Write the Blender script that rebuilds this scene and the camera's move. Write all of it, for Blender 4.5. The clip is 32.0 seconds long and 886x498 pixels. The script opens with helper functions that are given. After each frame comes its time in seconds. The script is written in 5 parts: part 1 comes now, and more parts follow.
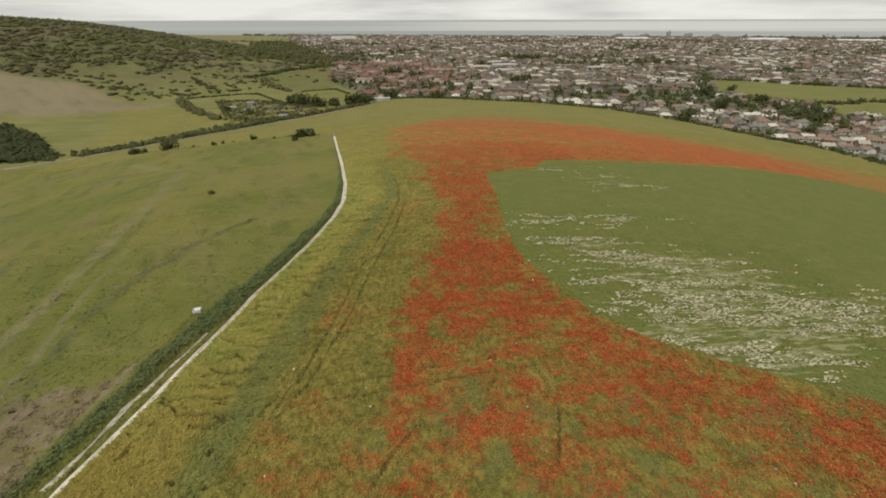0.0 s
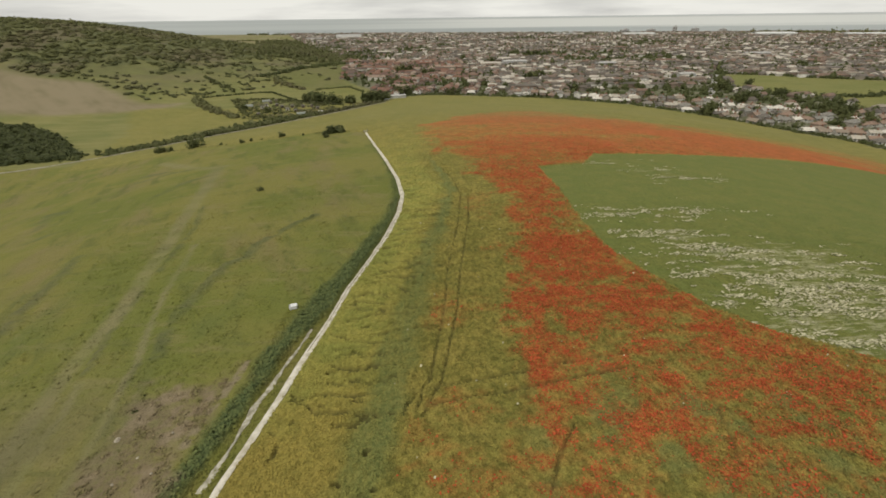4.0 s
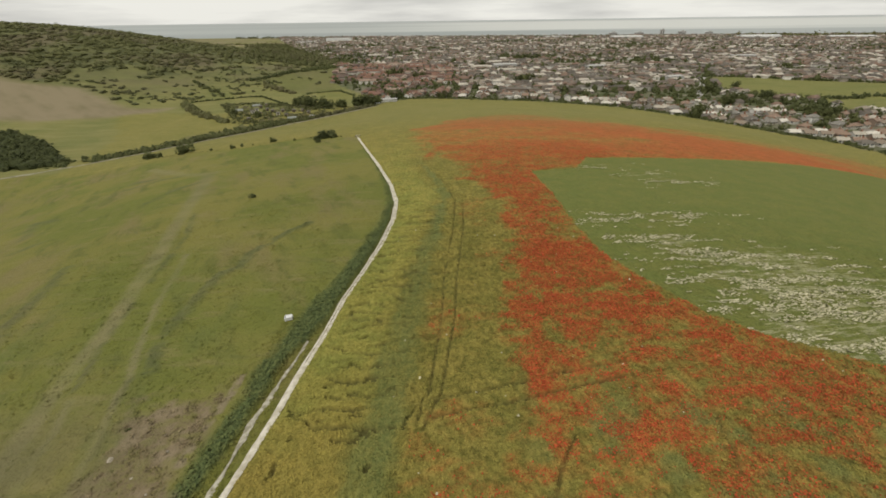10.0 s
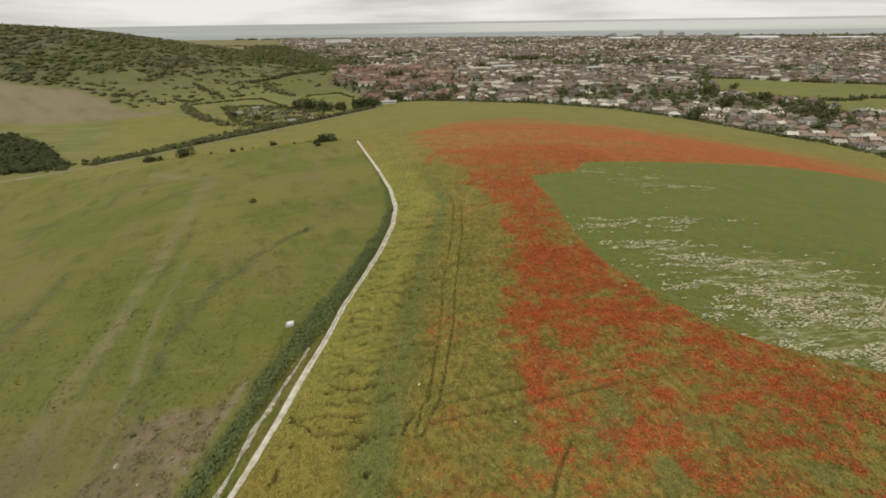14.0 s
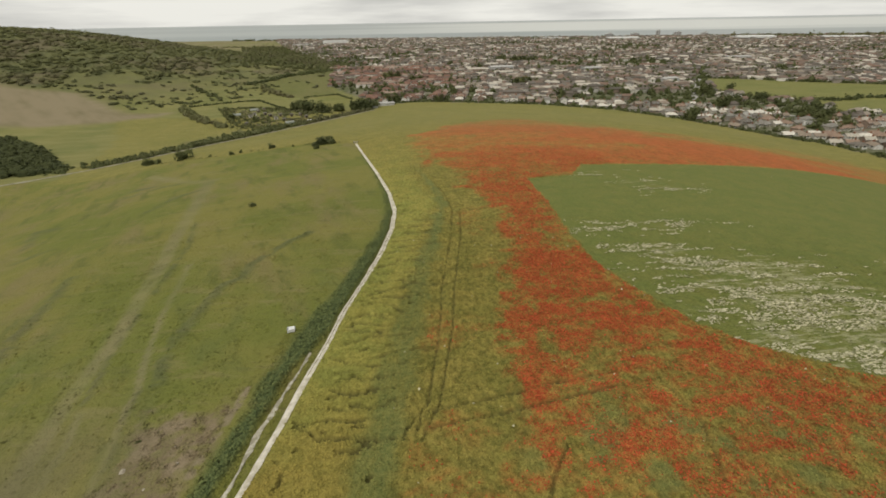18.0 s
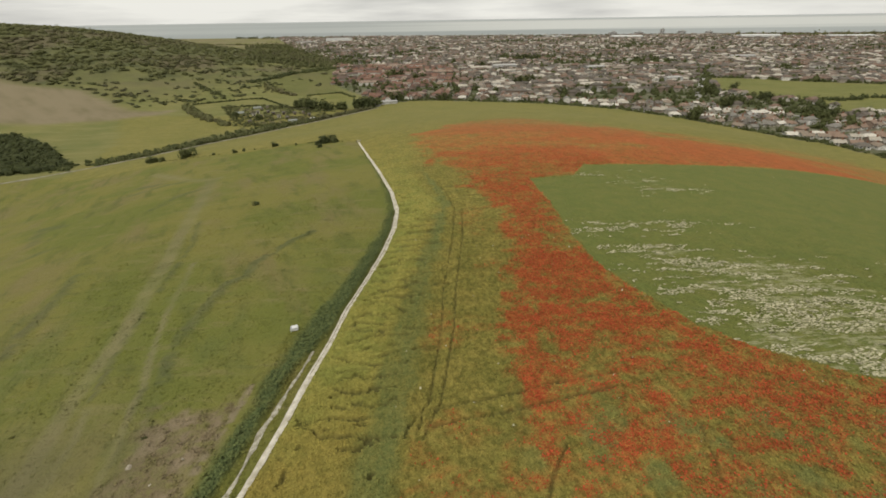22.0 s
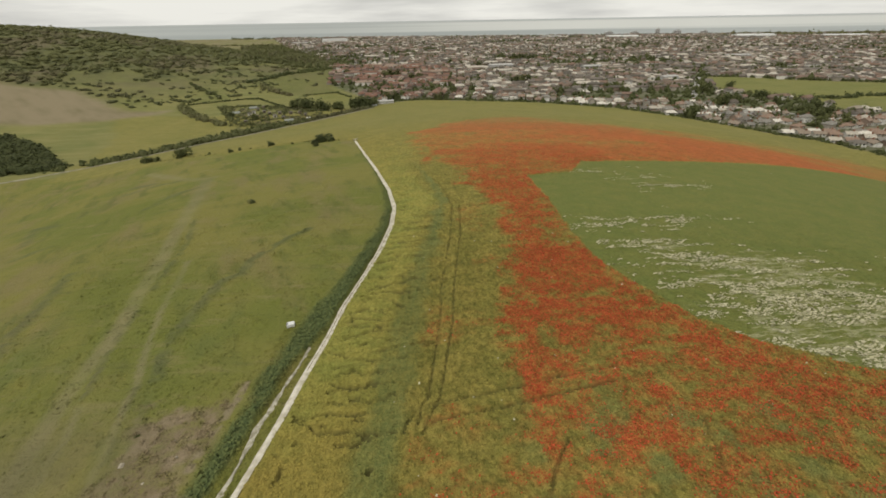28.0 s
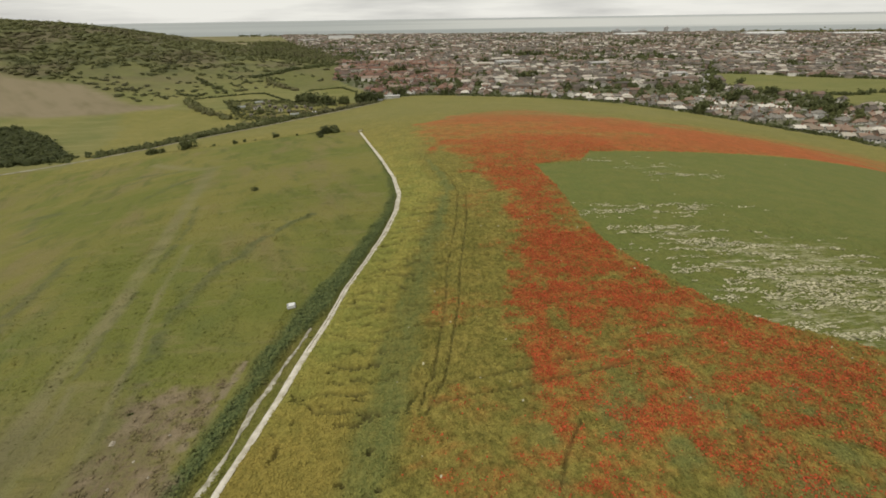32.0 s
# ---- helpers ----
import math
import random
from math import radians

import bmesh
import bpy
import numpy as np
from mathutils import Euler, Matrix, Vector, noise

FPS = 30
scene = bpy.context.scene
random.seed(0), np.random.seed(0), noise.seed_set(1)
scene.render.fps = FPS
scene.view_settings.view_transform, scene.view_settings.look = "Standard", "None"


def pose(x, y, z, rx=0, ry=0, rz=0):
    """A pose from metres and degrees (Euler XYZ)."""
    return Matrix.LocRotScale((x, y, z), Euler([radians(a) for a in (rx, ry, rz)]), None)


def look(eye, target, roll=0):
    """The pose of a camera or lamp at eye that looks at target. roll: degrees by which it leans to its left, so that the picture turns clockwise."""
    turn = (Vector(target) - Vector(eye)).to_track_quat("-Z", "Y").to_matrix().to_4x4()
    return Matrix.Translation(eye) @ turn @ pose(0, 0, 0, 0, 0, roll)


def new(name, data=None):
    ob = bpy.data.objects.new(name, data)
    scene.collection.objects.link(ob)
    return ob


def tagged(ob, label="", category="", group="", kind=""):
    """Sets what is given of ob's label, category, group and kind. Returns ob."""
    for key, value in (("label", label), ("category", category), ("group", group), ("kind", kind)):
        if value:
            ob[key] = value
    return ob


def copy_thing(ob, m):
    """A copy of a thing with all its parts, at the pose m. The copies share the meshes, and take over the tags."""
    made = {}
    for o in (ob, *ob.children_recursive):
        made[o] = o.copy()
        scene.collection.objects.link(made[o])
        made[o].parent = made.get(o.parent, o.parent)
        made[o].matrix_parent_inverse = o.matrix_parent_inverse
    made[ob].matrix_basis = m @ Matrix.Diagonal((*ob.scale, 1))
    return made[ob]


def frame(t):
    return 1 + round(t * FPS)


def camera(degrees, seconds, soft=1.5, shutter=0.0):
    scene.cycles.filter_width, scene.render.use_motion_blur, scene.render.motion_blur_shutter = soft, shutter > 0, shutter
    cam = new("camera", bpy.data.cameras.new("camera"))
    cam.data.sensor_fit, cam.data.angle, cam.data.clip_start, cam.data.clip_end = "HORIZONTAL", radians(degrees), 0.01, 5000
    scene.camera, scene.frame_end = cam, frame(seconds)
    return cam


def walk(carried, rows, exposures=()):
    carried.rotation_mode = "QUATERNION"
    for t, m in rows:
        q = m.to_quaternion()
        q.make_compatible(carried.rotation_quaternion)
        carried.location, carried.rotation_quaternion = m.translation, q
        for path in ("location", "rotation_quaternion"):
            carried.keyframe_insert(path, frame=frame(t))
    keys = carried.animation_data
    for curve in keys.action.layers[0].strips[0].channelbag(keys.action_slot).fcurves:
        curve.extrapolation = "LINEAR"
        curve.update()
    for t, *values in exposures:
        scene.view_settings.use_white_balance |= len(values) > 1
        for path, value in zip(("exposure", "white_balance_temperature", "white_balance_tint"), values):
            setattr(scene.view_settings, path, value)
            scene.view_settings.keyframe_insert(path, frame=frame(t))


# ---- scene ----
cam = camera(91.8, 32.0, soft=1.7)
PATH = [
    (0, (14.61, -2.10, 35.53), (15.67, 85.38, -12.90), -0.12),
    (0.5, (12.61, -1.97, 35.07), (15.88, 85.57, -13.17), -0.53),
    (1, (9.97, -1.82, 34.60), (12.80, 85.85, -13.42), -0.81),
    (1.5, (7.00, -1.74, 34.43), (9.03, 85.79, -13.90), -1.58),
    (2, (4.71, -1.56, 34.44), (5.46, 85.93, -13.97), -1.23),
    (2.5, (3.05, -1.39, 34.42), (5.36, 85.87, -14.37), -0.91),
    (3, (1.93, -1.16, 34.31), (3.65, 86.11, -14.48), -0.76),
    (3.5, (1.18, -0.93, 34.15), (1.66, 86.38, -14.60), -0.75),
    (5.5, (0.04, -0.08, 34.01), (0.49, 87.18, -14.83), -0.68),
    (6, (0.00, 0.02, 33.99), (-0.07, 87.45, -14.54), -0.67),
    (6.5, (0.01, 0.08, 34.03), (-0.10, 87.49, -14.55), -0.72),
    (7, (0.02, 0.17, 34.09), (0.26, 87.73, -14.21), -0.73),
    (7.5, (0.03, 0.18, 34.18), (1.03, 87.67, -14.23), -0.72),
    (8, (0.06, 0.18, 34.25), (0.54, 87.71, -14.10), -0.72),
    (8.5, (0.07, 0.14, 34.34), (0.80, 87.65, -14.06), -0.71),
    (9, (0.08, 0.10, 34.43), (2.42, 87.57, -13.97), -0.71),
    (9.5, (0.08, 0.04, 34.54), (2.02, 87.58, -13.76), -0.72),
    (10, (0.12, -0.01, 34.71), (2.38, 87.53, -13.57), -0.77),
    (10.5, (0.07, -0.06, 34.85), (2.92, 87.44, -13.49), -0.78),
    (11, (0.12, -0.12, 35.05), (2.57, 87.41, -13.24), -0.74),
    (11.5, (0.14, -0.13, 35.19), (2.29, 87.43, -13.06), -0.72),
    (12, (0.08, -0.16, 35.35), (3.36, 87.38, -12.88), -0.80),
    (12.5, (0.16, -0.17, 35.43), (2.22, 87.52, -12.58), -0.77),
    (13, (0.13, -0.27, 35.67), (2.72, 87.35, -12.46), -0.75),
    (13.5, (0.17, -0.36, 35.85), (2.05, 87.32, -12.19), -0.79),
    (14, (0.19, -0.41, 35.97), (2.58, 87.22, -12.14), -0.81),
    (14.5, (0.20, -0.49, 36.17), (2.31, 87.13, -11.97), -0.87),
    (16.5, (0.24, -0.75, 36.72), (1.93, 86.87, -11.44), -0.98),
    (17, (0.23, -0.83, 36.85), (1.77, 86.82, -11.28), -0.90),
    (17.5, (0.20, -0.78, 36.96), (2.28, 86.82, -11.22), -0.97),
    (18, (0.19, -0.83, 37.09), (2.89, 86.80, -11.02), -1.00),
    (18.5, (0.16, -0.88, 37.15), (3.31, 86.70, -11.00), -1.04),
    (19, (0.11, -0.87, 37.20), (4.16, 86.65, -11.00), -1.13),
    (19.5, (0.08, -0.93, 37.30), (3.36, 86.55, -11.03), -1.01),
    (20, (0.16, -0.99, 37.42), (1.26, 86.71, -10.62), -0.93),
    (20.5, (0.19, -1.06, 37.53), (2.98, 86.41, -10.85), -1.04),
    (21, (0.19, -1.06, 37.60), (2.16, 86.55, -10.57), -1.05),
    (21.5, (0.15, -1.10, 37.56), (2.88, 86.36, -10.85), -0.99),
    (22, (0.21, -1.16, 37.61), (2.42, 86.29, -10.84), -0.86),
    (22.5, (0.22, -1.15, 37.66), (3.02, 86.26, -10.82), -0.85),
    (23, (0.28, -1.25, 37.72), (1.90, 86.36, -10.47), -0.79),
    (23.5, (0.28, -1.20, 37.65), (2.79, 86.29, -10.71), -0.86),
    (24, (0.25, -1.18, 37.60), (2.80, 86.39, -10.62), -0.80),
    (24.5, (0.24, -1.18, 37.62), (2.89, 86.37, -10.64), -0.85),
    (25, (0.18, -1.23, 37.56), (2.89, 86.27, -10.78), -0.89),
    (25.5, (0.19, -1.20, 37.44), (2.43, 86.35, -10.83), -0.84),
    (27.5, (0.08, -1.00, 36.88), (1.88, 86.57, -11.36), -0.87),
    (28, (0.10, -0.93, 36.50), (2.92, 86.56, -11.85), -0.98),
    (28.5, (0.07, -0.87, 36.01), (3.22, 86.64, -12.29), -0.94),
    (29, (0.07, -0.86, 35.47), (3.41, 86.49, -13.11), -1.03),
    (29.5, (0.05, -0.77, 34.89), (3.72, 86.73, -13.39), -1.00),
    (30, (0.04, -0.64, 34.40), (3.40, 86.71, -14.15), -0.99),
    (30.5, (-0.06, -0.43, 33.88), (4.53, 86.90, -14.62), -1.04),
    (31, (-0.05, -0.35, 33.49), (4.39, 86.95, -15.08), -1.08),
    (31.5, (-0.08, -0.28, 33.30), (2.39, 87.07, -15.31), -0.91),
    (32, (-0.08, -0.32, 33.24), (1.64, 87.07, -15.35), -0.88),
]
walk(cam, [(t, look(eye, target, roll)) for t, eye, target, roll in PATH])

# ---- overcast daylight ----
world = bpy.data.worlds.new("overcast")
scene.world = world
world.use_nodes = True
wn, wl = world.node_tree.nodes, world.node_tree.links
wn.clear()
sky = wn.new("ShaderNodeTexSky")
sky.sky_type, sky.sun_disc = "NISHITA", False
sky.sun_elevation, sky.sun_rotation = radians(56), radians(217)
sky.air_density, sky.dust_density, sky.ozone_density = 1.0, 4.0, 1.0
geo = wn.new("ShaderNodeTexCoord")
stretch = wn.new("ShaderNodeMapping")
stretch.inputs["Scale"].default_value = (1.6, 1.6, 14.0)
cloud = wn.new("ShaderNodeTexNoise")
cloud.inputs["Scale"].default_value, cloud.inputs["Detail"].default_value, cloud.inputs["Roughness"].default_value = 1.7, 5.0, 0.55
tone = wn.new("ShaderNodeValToRGB")
tone.color_ramp.elements[0].position, tone.color_ramp.elements[0].color = 0.34, (5.5, 5.45, 5.15, 1)
tone.color_ramp.elements[1].position, tone.color_ramp.elements[1].color = 0.62, (8.5, 8.38, 7.75, 1)
veil = wn.new("ShaderNodeMix")
veil.data_type = "RGBA"
veil.inputs["Factor"].default_value = 0.93
back = wn.new("ShaderNodeBackground")
back.inputs["Strength"].default_value = 0.106
out = wn.new("ShaderNodeOutputWorld")
wl.new(geo.outputs["Generated"], stretch.inputs["Vector"])
wl.new(stretch.outputs["Vector"], cloud.inputs["Vector"])
height = wn.new("ShaderNodeSeparateXYZ")
glow = wn.new("ShaderNodeValToRGB")
for n, (at, grey) in enumerate(((0.0, 0.53), (0.03, 0.53), (0.052, 0.30), (0.11, 0.36), (0.2, 0.5))):
    stop = glow.color_ramp.elements[n] if n < 2 else glow.color_ramp.elements.new(at)
    stop.position, stop.color = at, (grey, grey, grey, 1)
level = wn.new("ShaderNodeMath")
level.operation = "SUBTRACT"
level.inputs[1].default_value = 0.5
wl.new(glow.outputs["Color"], level.inputs[0])
lift = wn.new("ShaderNodeMath")
wl.new(geo.outputs["Generated"], height.inputs["Vector"])
wl.new(height.outputs["Z"], glow.inputs["Fac"])
wl.new(cloud.outputs["Fac"], lift.inputs[0])
wl.new(level.outputs["Value"], lift.inputs[1])
wl.new(lift.outputs["Value"], tone.inputs["Fac"])
wl.new(sky.outputs["Color"], veil.inputs[6])
wl.new(tone.outputs["Color"], veil.inputs[7])
wl.new(veil.outputs[2], back.inputs["Color"])
wl.new(back.outputs["Background"], out.inputs["Surface"])

sun_data = bpy.data.lights.new("sun", "SUN")
sun_data.energy, sun_data.angle, sun_data.color = 1.5, radians(14), (1.0, 0.95, 0.86)
sun = new("sun", sun_data)
sun.matrix_world = look((-60, -80, 150), (0, 0, 0))
tagged(sun, kind="structure")



# ---- materials ----
class Nodes:
    """A material with short ways to add nodes."""

    def __init__(self, name, rough=0.8, spec=0.25):
        self.mat = bpy.data.materials.new(name)
        self.mat.use_nodes = True
        self.n, self.l = self.mat.node_tree.nodes, self.mat.node_tree.links
        self.bsdf = self.n["Principled BSDF"]
        self.bsdf.inputs["Roughness"].default_value = rough
        self.bsdf.inputs["Specular IOR Level"].default_value = spec
        self.where = self.n.new("ShaderNodeNewGeometry").outputs["Position"]

    def put(self, socket, value):
        if hasattr(value, "is_output"):
            self.l.new(value, socket)
        elif isinstance(value, tuple) and len(value) == 3 and socket.type == "RGBA":
            socket.default_value = (*value, 1)
        else:
            socket.default_value = value

    def noise(self, scale, detail=3.0, rough=0.55, stretch=(1, 1, 1), turn=0.0, vec=None):
        m = self.n.new("ShaderNodeMapping")
        m.vector_type = "TEXTURE"
        m.inputs["Scale"].default_value = tuple(1 / v for v in stretch)
        m.inputs["Rotation"].default_value = (0, 0, radians(turn))
        self.l.new(vec or self.where, m.inputs["Vector"])
        t = self.n.new("ShaderNodeTexNoise")
        t.inputs["Scale"].default_value, t.inputs["Detail"].default_value, t.inputs["Roughness"].default_value = scale, detail, rough
        self.l.new(m.outputs["Vector"], t.inputs["Vector"])
        return t.outputs["Fac"]

    def band(self, value, lo, hi, a=0.0, b=1.0):
        r = self.n.new("ShaderNodeMapRange")
        r.interpolation_type = "SMOOTHSTEP"
        for key, v in (("Value", value), ("From Min", lo), ("From Max", hi), ("To Min", a), ("To Max", b)):
            self.put(r.inputs[key], v)
        return r.outputs["Result"]

    def math(self, op, a, b=0.0):
        m = self.n.new("ShaderNodeMath")
        m.operation = op
        self.put(m.inputs[0], a)
        self.put(m.inputs[1], b)
        return m.outputs["Value"]

    def mix(self, fac, a, b, how="MIX"):
        m = self.n.new("ShaderNodeMix")
        m.data_type, m.blend_type = "RGBA", how
        self.put(m.inputs["Factor"], fac)
        self.put(m.inputs[6], a)
        self.put(m.inputs[7], b)
        return m.outputs[2]

    def mask(self, name):
        a = self.n.new("ShaderNodeAttribute")
        a.attribute_name = name
        s = self.n.new("ShaderNodeSeparateColor")
        self.l.new(a.outputs["Color"], s.inputs["Color"])
        return s.outputs["Red"], s.outputs["Green"], s.outputs["Blue"], a.outputs["Alpha"]

    def island(self):
        return self.n["Geometry"].outputs["Random Per Island"]

    def each(self):
        return self.n.new("ShaderNodeObjectInfo").outputs["Random"]

    def done(self, color, bump=None, strength=0.4, distance=0.1):
        self.put(self.bsdf.inputs["Base Color"], color)
        if bump is not None:
            b = self.n.new("ShaderNodeBump")
            b.inputs["Strength"].default_value, b.inputs["Distance"].default_value = strength, distance
            self.l.new(bump, b.inputs["Height"])
            self.l.new(b.outputs["Normal"], self.bsdf.inputs["Normal"])
        return self.mat


def land_material(name, tufts=False):
    """Fields, pasture, hillside and town ground, told apart by the cover masks."""
    k = Nodes(name, 0.9, 0.12)
    poppy, barley, weed, white = k.mask("cover_crop")
    pasture, soil, scrub, town = k.mask("cover_land")
    green, bare, rut_and_shade, pale = k.mask("cover_more")
    fine = k.noise(2.2, 4, 0.65)
    mid = k.noise(0.22, 4, 0.6)
    wide = k.noise(0.03, 4, 0.6)
    streak = k.noise(0.5, 4, 0.6, (0.35, 1.6, 1), 8)
    # ripe and unripe crop
    split = k.n.new("ShaderNodeSeparateXYZ")
    k.l.new(k.where, split.inputs["Vector"])
    crop = k.mix(k.band(mid, 0.35, 0.66), (0.214, 0.193, 0.048), (0.276, 0.231, 0.060))
    crop = k.mix(k.band(streak, 0.5, 0.72, 0, 0.55), crop, (0.132, 0.122, 0.032))
    col = crop
    gold = k.mix(k.band(mid, 0.36, 0.64), (0.256, 0.262, 0.064), (0.316, 0.290, 0.072))
    ripe = k.math("ADD", split.outputs["Y"], k.math("MULTIPLY", k.math("SUBTRACT", wide, 0.5), 60.0))
    gold = k.mix(k.band(ripe, 15.0, 38.0, 0.75, 0.0), gold, (0.292, 0.212, 0.052))
    gold = k.mix(k.band(fine, 0.45, 0.7, 0, 0.3), gold, (0.170, 0.156, 0.038))
    col = k.mix(barley, col, gold)
    weeds = k.mix(k.band(fine, 0.38, 0.62), (0.074, 0.099, 0.039), (0.130, 0.153, 0.056))
    weeds = k.mix(pasture, k.mix(k.band(fine, 0.36, 0.64), (0.116, 0.145, 0.048), (0.186, 0.204, 0.066)), weeds)
    # green crop with drifts of white flowers
    leaf = k.mix(k.band(mid, 0.3, 0.7), (0.134, 0.156, 0.040), (0.164, 0.170, 0.046))
    leaf = k.mix(k.band(fine, 0.45, 0.7, 0, 0.3), leaf, (0.100, 0.122, 0.034))
    col = k.mix(green, col, leaf)
    rows = k.noise(0.55, 5, 0.7, (0.2, 1.5, 1), 7)
    drift = k.math("MULTIPLY", k.band(k.math("ADD", rows, k.math("MULTIPLY", white, 0.29)), 0.70, 0.80), k.band(white, 0.02, 0.25))
    drift = k.math("MULTIPLY", drift, k.band(k.noise(1.3, 3, 0.7, (0.35, 1.4, 1), 7), 0.42, 0.56, 0.0, 0.85))
    col = k.mix(k.math("MULTIPLY", drift, 0.5), col, (0.48, 0.45, 0.29))
    # poppies in clusters
    heads = k.noise(1.1, 4, 0.6, (0.5, 1.2, 1), 10)
    lot = k.math("ADD", k.math("MULTIPLY", heads, 0.5), k.math("MULTIPLY", poppy, 0.66))
    red = k.math("MULTIPLY", k.band(lot, 0.31, 0.86), k.band(poppy, 0.02, 0.2))
    scarlet = k.mix(k.band(mid, 0.3, 0.7), (0.345, 0.092, 0.029), (0.470, 0.098, 0.034))
    col = k.mix(k.math("MULTIPLY", red, 0.6 if tufts else 0.8), col, scarlet)
    # mottle that paints the shaded gaps between stalks into the crop colour
    stand = k.noise(1.3, 4, 0.7, (1.25, 0.8, 1), 12)
    col = k.mix(k.math("SUBTRACT", 1.0, k.math("MULTIPLY", k.math("MAXIMUM", k.math("MULTIPLY", barley, 0.7), green), 0.65)), col, k.mix(1.0, col, k.mix(k.band(stand, 0.36, 0.62), (0.64, 0.66, 0.62), (1.10, 1.09, 1.08)), "MULTIPLY"))
    # rough pasture
    turf = k.mix(k.band(wide, 0.38, 0.60), (0.140, 0.152, 0.034), (0.186, 0.174, 0.046))
    turf = k.mix(k.band(k.noise(0.045, 5, 0.6, (1.4, 0.5, 1), 25), 0.48, 0.66, 0, 0.7), turf, (0.196, 0.160, 0.070))
    turf = k.mix(k.band(k.noise(0.13, 5, 0.66, (1.5, 0.35, 1), 28), 0.50, 0.68, 0, 0.6), turf, (0.094, 0.108, 0.028))
    turf = k.mix(k.band(k.noise(0.22, 5, 0.7, (0.35, 1.4, 1), -12), 0.52, 0.70, 0, 0.5), turf, (0.225, 0.192, 0.085))
    turf = k.mix(k.band(k.noise(0.3, 5, 0.7, (0.3, 1.5, 1), -8), 0.54, 0.72, 0, 0.5), turf, (0.092, 0.102, 0.030))
    turf = k.mix(k.band(fine, 0.5, 0.74, 0, 0.25), turf, (0.098, 0.108, 0.030))
    col = k.mix(pasture, col, turf)
    col = k.mix(weed, col, weeds)
    far = k.mix(k.band(wide, 0.35, 0.65), (0.150, 0.160, 0.052), (0.192, 0.184, 0.064))
    far = k.mix(k.band(k.noise(0.12, 4, 0.6, (0.25, 1.2, 1), 5), 0.46, 0.66, 0, 0.6), far, (0.236, 0.216, 0.086))
    col = k.mix(pale, col, far)
    earth = k.mix(k.band(mid, 0.35, 0.7), (0.165, 0.125, 0.072), (0.260, 0.205, 0.132))
    earth = k.mix(k.band(fine, 0.5, 0.72, 0, 0.6), earth, (0.096, 0.092, 0.040))
    col = k.mix(soil, col, k.mix(k.band(k.noise(0.02, 3, 0.6, (0.6, 1.6, 1), -40), 0.4, 0.62), (0.165, 0.140, 0.075), (0.235, 0.195, 0.120)))
    col = k.mix(k.math("MULTIPLY", bare, k.band(k.math("ADD", k.math("MULTIPLY", fine, 0.5), k.math("MULTIPLY", mid, 0.5)), 0.34, 0.50)), col, earth)
    bush = k.mix(k.band(k.noise(0.055, 5, 0.65), 0.42, 0.6), (0.092, 0.098, 0.042), (0.132, 0.134, 0.054))
    bush = k.mix(k.band(k.noise(0.014, 4, 0.6), 0.46, 0.60, 0, 0.7), bush, (0.140, 0.116, 0.070))
    col = k.mix(scrub, col, bush)
    yard = k.mix(k.band(k.noise(0.06, 4, 0.6), 0.42, 0.58), (0.088, 0.100, 0.042), (0.170, 0.160, 0.110))
    col = k.mix(town, col, yard)
    # dark soil in the wheelings; in the folds this tone is painted shade
    col = k.mix(k.math("MULTIPLY", rut_and_shade, 0.74), col, (0.070, 0.064, 0.024))
    if tufts:
        col = k.mix(1.0, col, k.mix(k.island(), (0.84, 0.86, 0.82), (1.15, 1.13, 1.09)), "MULTIPLY")
        return k.done(col)
    relief = k.math("ADD", fine, k.math("MULTIPLY", k.noise(0.9, 4, 0.6), 1.4))
    return k.done(col, relief, 0.75, 0.35)


def plain_material(name, a, b, scale=3.0, rough=0.8, spec=0.25, metal=0.0, each=0.0, bump=0.0, island=0.0):
    """Two tones of one surface, with grain and wear."""
    k = Nodes(name, rough, spec)
    k.bsdf.inputs["Metallic"].default_value = metal
    col = k.mix(k.band(k.noise(scale, 4, 0.6), 0.35, 0.65), a, b)
    col = k.mix(k.band(k.noise(scale * 9, 3, 0.6), 0.45, 0.75, 0, 0.35), col, tuple(v * 0.7 for v in a))
    if each:
        col = k.mix(1.0, col, k.mix(k.each(), (1 - each,) * 3, (1 + each,) * 3), "MULTIPLY")
    if island:
        col = k.mix(1.0, col, k.mix(k.island(), (1 - island,) * 3, (1 + island,) * 3), "MULTIPLY")
    return k.done(col, k.noise(scale * 5, 4) if bump else None, bump, 0.05)


def roof_material(name, tones, each):
    """Roof tiles in courses; houses differ."""
    k = Nodes(name, 0.8, 0.25)
    r = k.each() if each else k.island()
    ramp_node = k.n.new("ShaderNodeValToRGB")
    ramp_node.color_ramp.interpolation = "CONSTANT"
    els = ramp_node.color_ramp.elements
    for n, c in enumerate(tones):
        e = els[n] if n < 2 else els.new(n / len(tones))
        e.position, e.color = n / len(tones), (*c, 1)
    k.l.new(r, ramp_node.inputs["Fac"])
    col = k.mix(k.band(k.noise(0.9, 4, 0.6), 0.45, 0.75, 0, 0.5), ramp_node.outputs["Color"], (0.10, 0.09, 0.075))
    wave = k.n.new("ShaderNodeTexWave")
    wave.bands_direction = "Z"
    wave.inputs["Scale"].default_value, wave.inputs["Distortion"].default_value = 2.6, 0.6
    k.l.new(k.where, wave.inputs["Vector"])
    return k.done(col, wave.outputs["Fac"], 0.35, 0.06)


